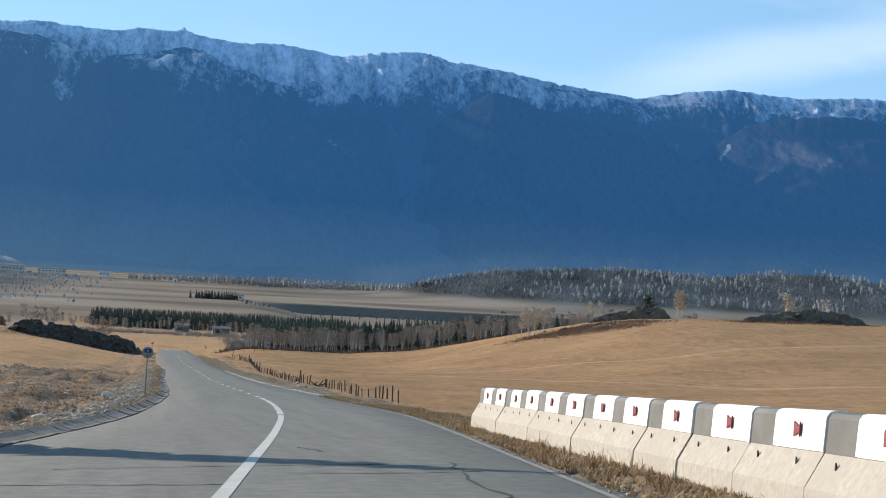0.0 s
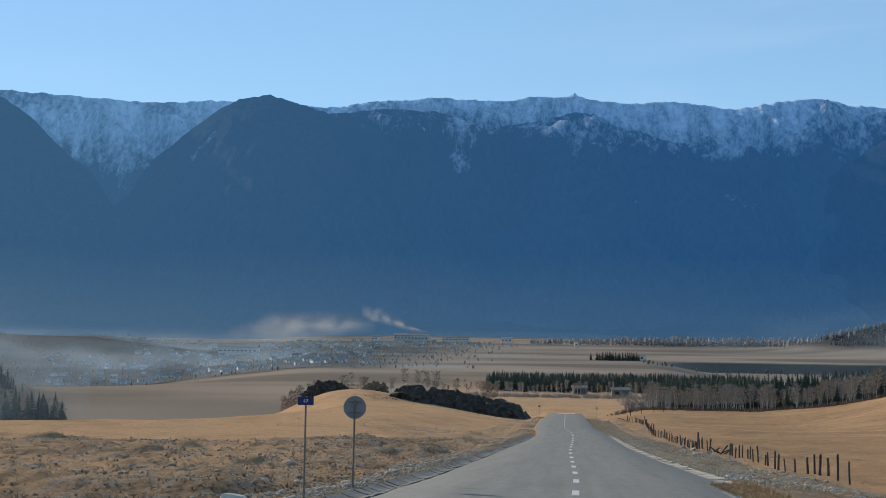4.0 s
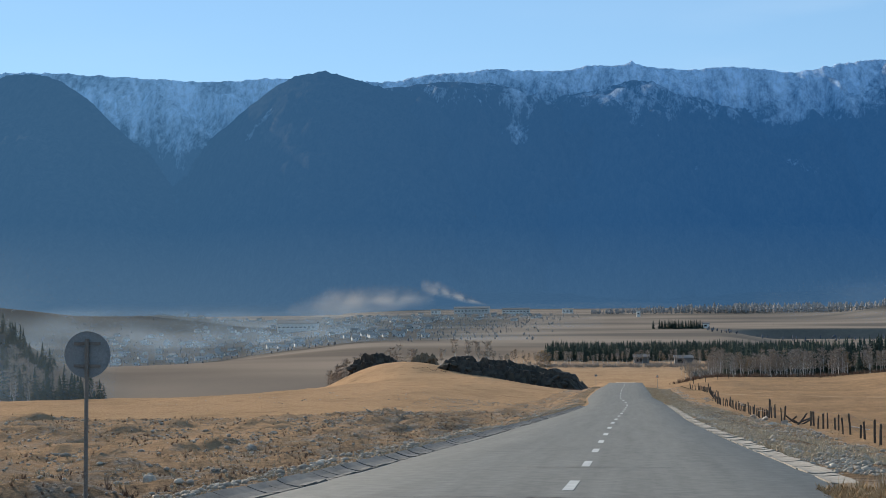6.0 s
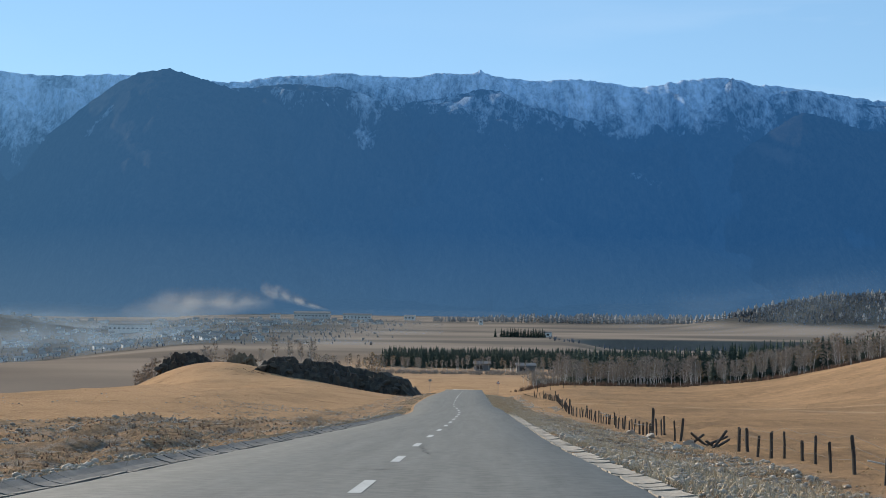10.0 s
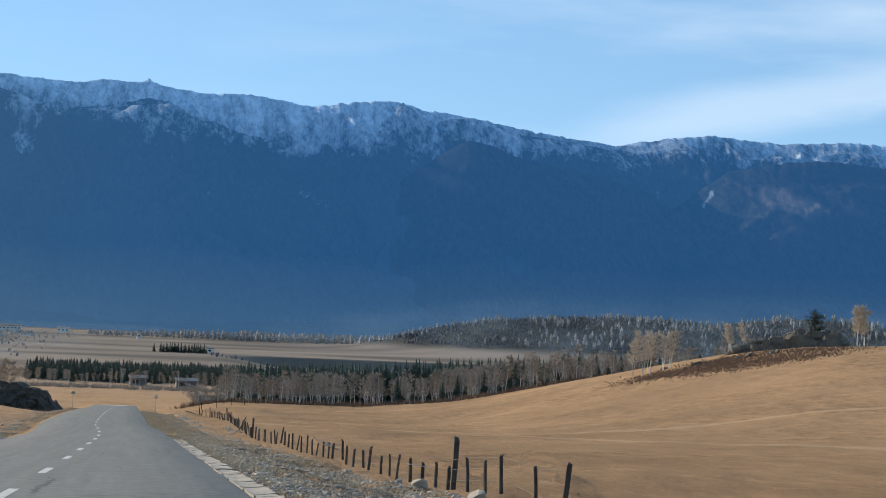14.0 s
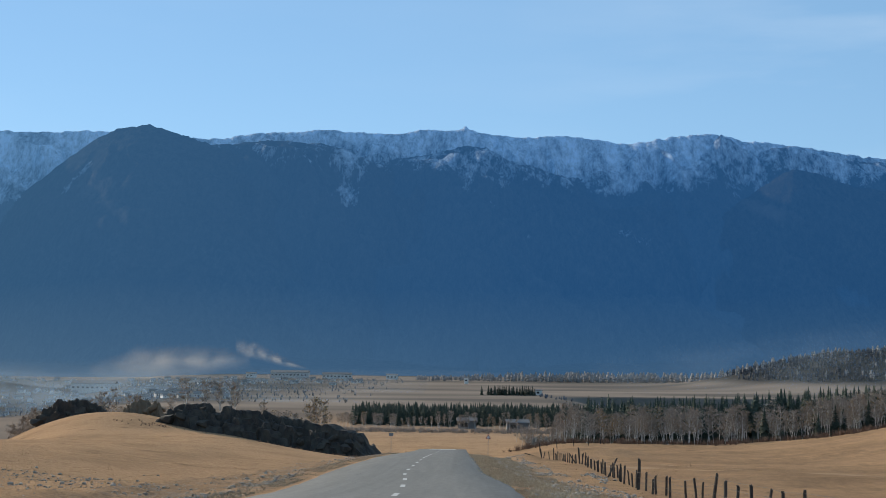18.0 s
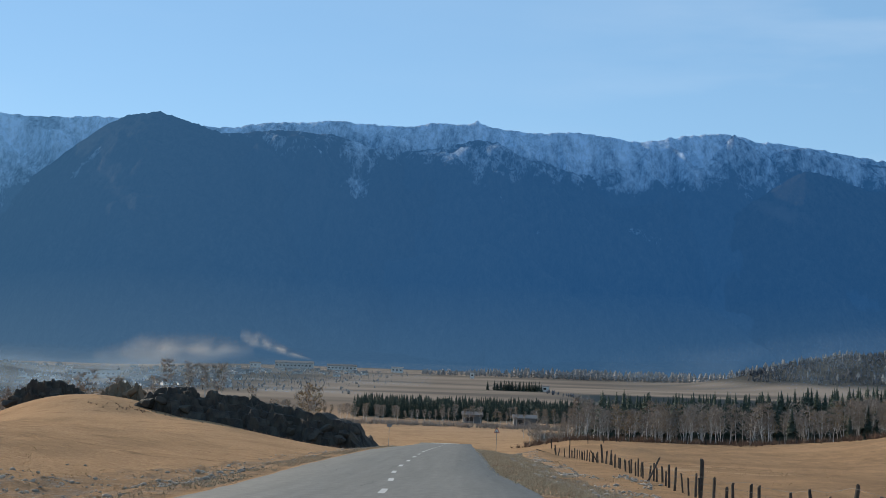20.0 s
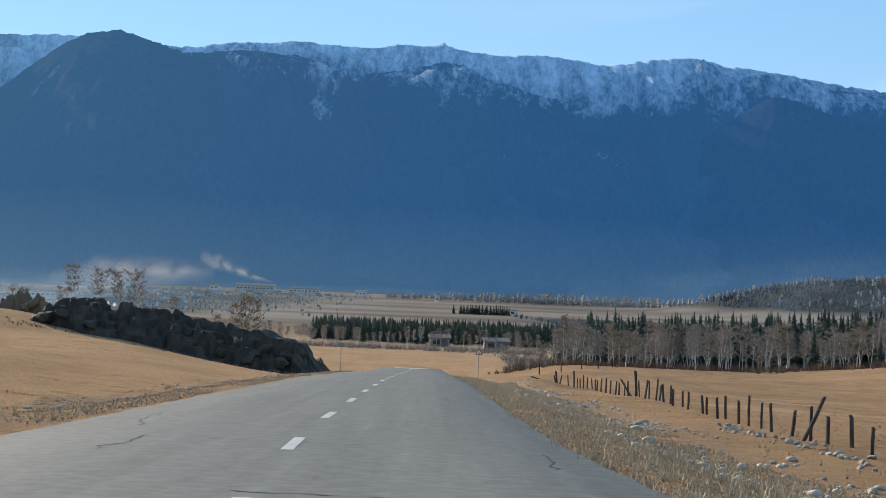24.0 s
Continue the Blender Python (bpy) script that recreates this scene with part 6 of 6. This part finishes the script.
part("branches", m.mesh("branches", M_BUSH), root)

# ---- far woods on the valley hills: countless, one mesh ----


def far_woods(name, label, xs, ys, hs, mat, thin=0.22):
    zs = ground_z(xs, ys)
    V, F = [], []
    k = 0
    for x, y, z, h in zip(xs, ys, zs, hs):
        n, w = 5, h * thin
        a0 = rng.uniform(0, 6.3)
        for lo, hi, ww in ((0.0, 0.62, 0.75), (0.25, 0.85, 1.0), (0.5, 1.0, 0.62)):
            off = rng.normal(0, 0.12 * w, 2)
            ring = [(x + off[0] + ww * w * rng.uniform(0.7, 1.2) * math.cos(a0 + 2 * math.pi * i / n), y + off[1] + ww * w * math.sin(a0 + 2 * math.pi * i / n), z + h * (lo + 0.35 * (hi - lo)) + rng.normal(0, 0.04 * h)) for i in range(n)]
            V += ring + [(x + off[0], y + off[1], z + h * hi), (x, y, z + h * lo)]
            F += [(k + i, k + (i + 1) % n, k + n) for i in range(n)] + [(k + (i + 1) % n, k + i, k + n + 1) for i in range(n)]
            k += n + 2
    return tagged(new(name, mesh_of(name, V, F, mat)), label, "woods", kind="stuff")


g = np.random.default_rng(5)
xs, ys = g.uniform(210, 1300, 7500), g.uniform(1720, 2010, 7500)
keep = ground_z(xs, ys) > 4 + 4 * fbm(xs / 60, ys / 60, 3, 2)
xs, ys = xs[keep], ys[keep]
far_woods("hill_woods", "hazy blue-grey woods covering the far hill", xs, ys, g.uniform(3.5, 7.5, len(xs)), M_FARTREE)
xs, ys = g.uniform(210, 1300, 1700), g.uniform(1700, 2040, 1700)
keep = (ground_z(xs, ys) > 3) & (fbm(xs / 45, ys / 60, 3, 14) > -0.25)
xs, ys = xs[keep], ys[keep]
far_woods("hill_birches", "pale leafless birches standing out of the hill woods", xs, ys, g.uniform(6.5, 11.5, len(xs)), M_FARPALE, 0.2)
xs = g.uniform(-60, 520, 800)
ys = 2250 + g.uniform(-60, 90, 800) + 0 * xs
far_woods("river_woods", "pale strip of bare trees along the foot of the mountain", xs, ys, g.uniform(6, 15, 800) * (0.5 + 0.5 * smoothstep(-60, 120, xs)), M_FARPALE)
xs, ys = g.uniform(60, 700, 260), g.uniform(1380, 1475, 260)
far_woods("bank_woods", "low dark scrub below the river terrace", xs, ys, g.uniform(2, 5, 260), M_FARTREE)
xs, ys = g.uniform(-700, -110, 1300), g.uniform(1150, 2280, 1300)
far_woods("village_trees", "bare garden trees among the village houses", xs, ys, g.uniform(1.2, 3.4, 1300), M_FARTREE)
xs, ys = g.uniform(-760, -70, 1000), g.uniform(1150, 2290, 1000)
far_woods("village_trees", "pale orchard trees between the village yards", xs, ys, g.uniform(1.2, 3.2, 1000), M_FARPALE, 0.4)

# ---- the village ----


def house_kind(seed):
    r = random.Random(seed)
    w, d, h = r.uniform(6, 11), r.uniform(5, 8), r.uniform(2.6, 3.6)
    rh = r.uniform(1.6, 2.6)
    body, roof = Mesh(), Mesh()
    body.add([(-w / 2, -d / 2, -1), (w / 2, -d / 2, -1), (w / 2, d / 2, -1), (-w / 2, d / 2, -1), (-w / 2, -d / 2, h), (w / 2, -d / 2, h), (w / 2, d / 2, h), (-w / 2, d / 2, h), (-w / 2, 0, h + rh), (w / 2, 0, h + rh)],
             [(0, 1, 5, 4), (2, 3, 7, 6), (1, 2, 6, 9, 5), (3, 0, 4, 8, 7)])
    o = 0.45
    for s in (-1, 1):
        p = [(-w / 2 - o, s * (d / 2 + o), h - 0.35), (w / 2 + o, s * (d / 2 + o), h - 0.35), (w / 2 + o, 0, h + rh + 0.12), (-w / 2 - o, 0, h + rh + 0.12)]
        p += [(x, y, z + 0.15) for x, y, z in p]
        roof.add(p, [(0, 1, 2, 3), (7, 6, 5, 4), (0, 4, 5, 1), (2, 6, 7, 3), (1, 5, 6, 2), (3, 7, 4, 0)])
    win = Mesh()
    win.box((0, 0, 0), (1.0, 0.08, 1.2))
    return (w, d, h, body.mesh("wall", M_WALL), roof.mesh("roof", M_ROOF), win.mesh("window", M_PANE))


HOUSES = [house_kind(k) for k in range(6)]


def house(k):
    w, d, h, body, roof, win = HOUSES[k]
    root = thing("village_house", Matrix(), ("pale low village house with a grey sheet roof", "whitewashed village house with a pitched metal roof", "small wooden village house under a grey roof")[k % 3], "house", "houses of the village")
    part("wall", body, root)
    part("roof", roof, root)
    for x in (-w * 0.28, w * 0.22):
        part("window", win, root, at=pose(x, -d / 2 - 0.03, h * 0.52))
    return root


houses = Planter(house)
r = random.Random(31)
for k in range(290):
    u = r.random()
    y = 1250 + 1000 * u ** 1.1
    az = r.uniform(-19.5, -7.5) if u < 0.6 else r.uniform(-17, -3.5)
    x = math.tan(radians(az)) * (y - 60)
    ob = houses.put(r.randrange(6), x, y, r.uniform(0.5, 0.8))
    ob.rotation_euler = (0, 0, radians(r.choice((0, 90, 20, -15)) + r.uniform(-8, 8)))


def long_hall(x, y, w, d, h, label, walls=None):
    root = thing("factory_hall", pose(x, y, gz(x, y), 0, 0, 2), label, "factory building", "halls at the mountain foot")
    b = Mesh()
    b.box((0, 0, h / 2 - 1), (w, d, h + 2))
    part("wall", b.mesh("wall", walls or M_WALL), root)
    rf = Mesh()
    for s in (-1, 1):
        p = [(-w / 2 - 0.5, s * (d / 2 + 0.5), h), (w / 2 + 0.5, s * (d / 2 + 0.5), h), (w / 2 + 0.5, 0, h + d * 0.16), (-w / 2 - 0.5, 0, h + d * 0.16)]
        p += [(a, b2, c + 0.3) for a, b2, c in p]
        rf.add(p, [(0, 1, 2, 3), (7, 6, 5, 4), (0, 4, 5, 1), (2, 6, 7, 3), (1, 5, 6, 2), (3, 7, 4, 0)])
    part("roof", rf.mesh("roof", walls or M_ROOF), root)
    m = Mesh()
    m.box((0, 0, 0), (2.4, 0.1, 1.6))
    win = m.mesh("window", M_PANE)
    for k in range(int(w // 5)):
        part("window", win, root, at=pose(-w / 2 + 2.5 + 5 * k, -d / 2 - 0.04, h * 0.55))


long_hall(-288, 2310, 14, 9, 6, "small white hall at the foot of the mountain")
long_hall(-237, 2330, 52, 16, 8, "long pale blue-white hall at the foot of the mountain")
long_hall(-172, 2330, 40, 14, 6, "long low white hall at the foot of the mountain")
long_hall(-96, 2320, 16, 9, 6, "white hall standing alone on the plain")
long_hall(-390, 1840, 46, 18, 9, "bright long building in the middle of the village")
long_hall(66, 1530, 6, 5, 4, "tiny white house on the plain beside the grove")
long_hall(5, 2050, 5, 5, 7, "tiny white tower on the plain")
for x, y, w in ((22, 786, 8), (3, 800, 7)):
    long_hall(x, y, w, 7, 2.8, "old grey barn among the trees at the meadow's edge", M_BARN)

# ---- smoke over the village and haze in the valley: thin drifting veils, one behind another ----


def veil_material(tone):
    m = bpy.data.materials.new("thin_veil")
    m.use_nodes = True
    t = m.node_tree
    n, link = t.nodes, t.links.new
    n.remove(n["Principled BSDF"])
    lit, clear, blend = n.new("ShaderNodeBsdfTranslucent"), n.new("ShaderNodeBsdfTransparent"), n.new("ShaderNodeMixShader")
    lit.inputs[0].default_value = (*tone, 1)
    link(clear.outputs[0], blend.inputs[1])
    link(lit.outputs[0], blend.inputs[2])
    link(blend.outputs[0], n["Material Output"].inputs[0])
    at = n.new("ShaderNodeAttribute")
    at.attribute_name = "veil_amount"
    g = n.new("ShaderNodeNewGeometry")
    x = n.new("ShaderNodeTexNoise")
    x.inputs["Scale"].default_value, x.inputs["Detail"].default_value = 0.02, 6
    mp = n.new("ShaderNodeMapping")
    mp.inputs["Scale"].default_value = (1.0, 1.0, 2.6)
    link(g.outputs["Position"], mp.inputs[0])
    link(mp.outputs[0], x.inputs[0])
    r = n.new("ShaderNodeMapRange")
    r.inputs["From Min"].default_value, r.inputs["From Max"].default_value = 0.22, 0.72
    link(x.outputs[0], r.inputs[0])
    mul = n.new("ShaderNodeMath")
    mul.operation = "MULTIPLY"
    link(at.outputs["Fac"], mul.inputs[0])
    link(r.outputs[0], mul.inputs[1])
    link(mul.outputs[0], blend.inputs[0])
    return m


M_SMOKE = veil_material((0.56, 0.53, 0.46))
M_HAZE = veil_material((0.24, 0.34, 0.46))
plume = thing("smoke_plume", Matrix(), "pale thin smoke low over the village and added haze sheets in the valley", "smoke")


def veil(spine, rise, y, dense, mat=M_SMOKE):
    """A soft bank of smoke, or of haze, along a spine of (x, z, half-height), thickest in the middle and bulging
    towards the viewer.
    """
    nx, nz = 60, 17
    s = np.linspace(0, 1, nx)
    key = np.linspace(0, 1, len(spine))
    px, pz, ph = (np.interp(s, key, [p[k] for p in spine]) for k in range(3))
    v, d = [], []
    for i in range(nx):
        for j in range(nz):
            u = j / (nz - 1) * 2 - 1
            v.append((px[i], y - 14 * (1 - u * u) + 5 * float(value_noise(s[i] * 9, u)), pz[i] + u * ph[i]))
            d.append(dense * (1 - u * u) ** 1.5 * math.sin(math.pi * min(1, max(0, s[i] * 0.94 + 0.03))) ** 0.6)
    f = [(i * nz + j, (i + 1) * nz + j, (i + 1) * nz + j + 1, i * nz + j + 1) for i in range(nx - 1) for j in range(nz - 1)]
    me = mesh_of("veil", v, f, mat, True)
    at = me.attributes.new("veil_amount", "FLOAT", "POINT")
    at.data.foreach_set("value", np.array(d, np.float32))
    part("veil", me, plume)


veil([(-500, 2, 14), (-440, 9, 30), (-380, 14, 27), (-330, 18, 20), (-285, 20, 14)], 0, 2290, 0.18)
veil([(-470, 10, 16), (-420, 14, 22), (-350, 18, 20), (-310, 22, 13)], 0, 2320, 0.15)
veil([(-306, 36, 13), (-282, 31, 13), (-262, 24, 10), (-238, 15, 7), (-210, 8, 3)], 0, 2300, 0.3)
# smoke and air haze over the houses, added as thin bluish sheets
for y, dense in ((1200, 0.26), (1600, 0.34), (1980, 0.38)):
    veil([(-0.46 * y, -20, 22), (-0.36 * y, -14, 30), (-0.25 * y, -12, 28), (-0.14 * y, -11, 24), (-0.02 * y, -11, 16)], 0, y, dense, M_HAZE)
# air haze before the wooded slope and under the far hill, added as bluish sheets
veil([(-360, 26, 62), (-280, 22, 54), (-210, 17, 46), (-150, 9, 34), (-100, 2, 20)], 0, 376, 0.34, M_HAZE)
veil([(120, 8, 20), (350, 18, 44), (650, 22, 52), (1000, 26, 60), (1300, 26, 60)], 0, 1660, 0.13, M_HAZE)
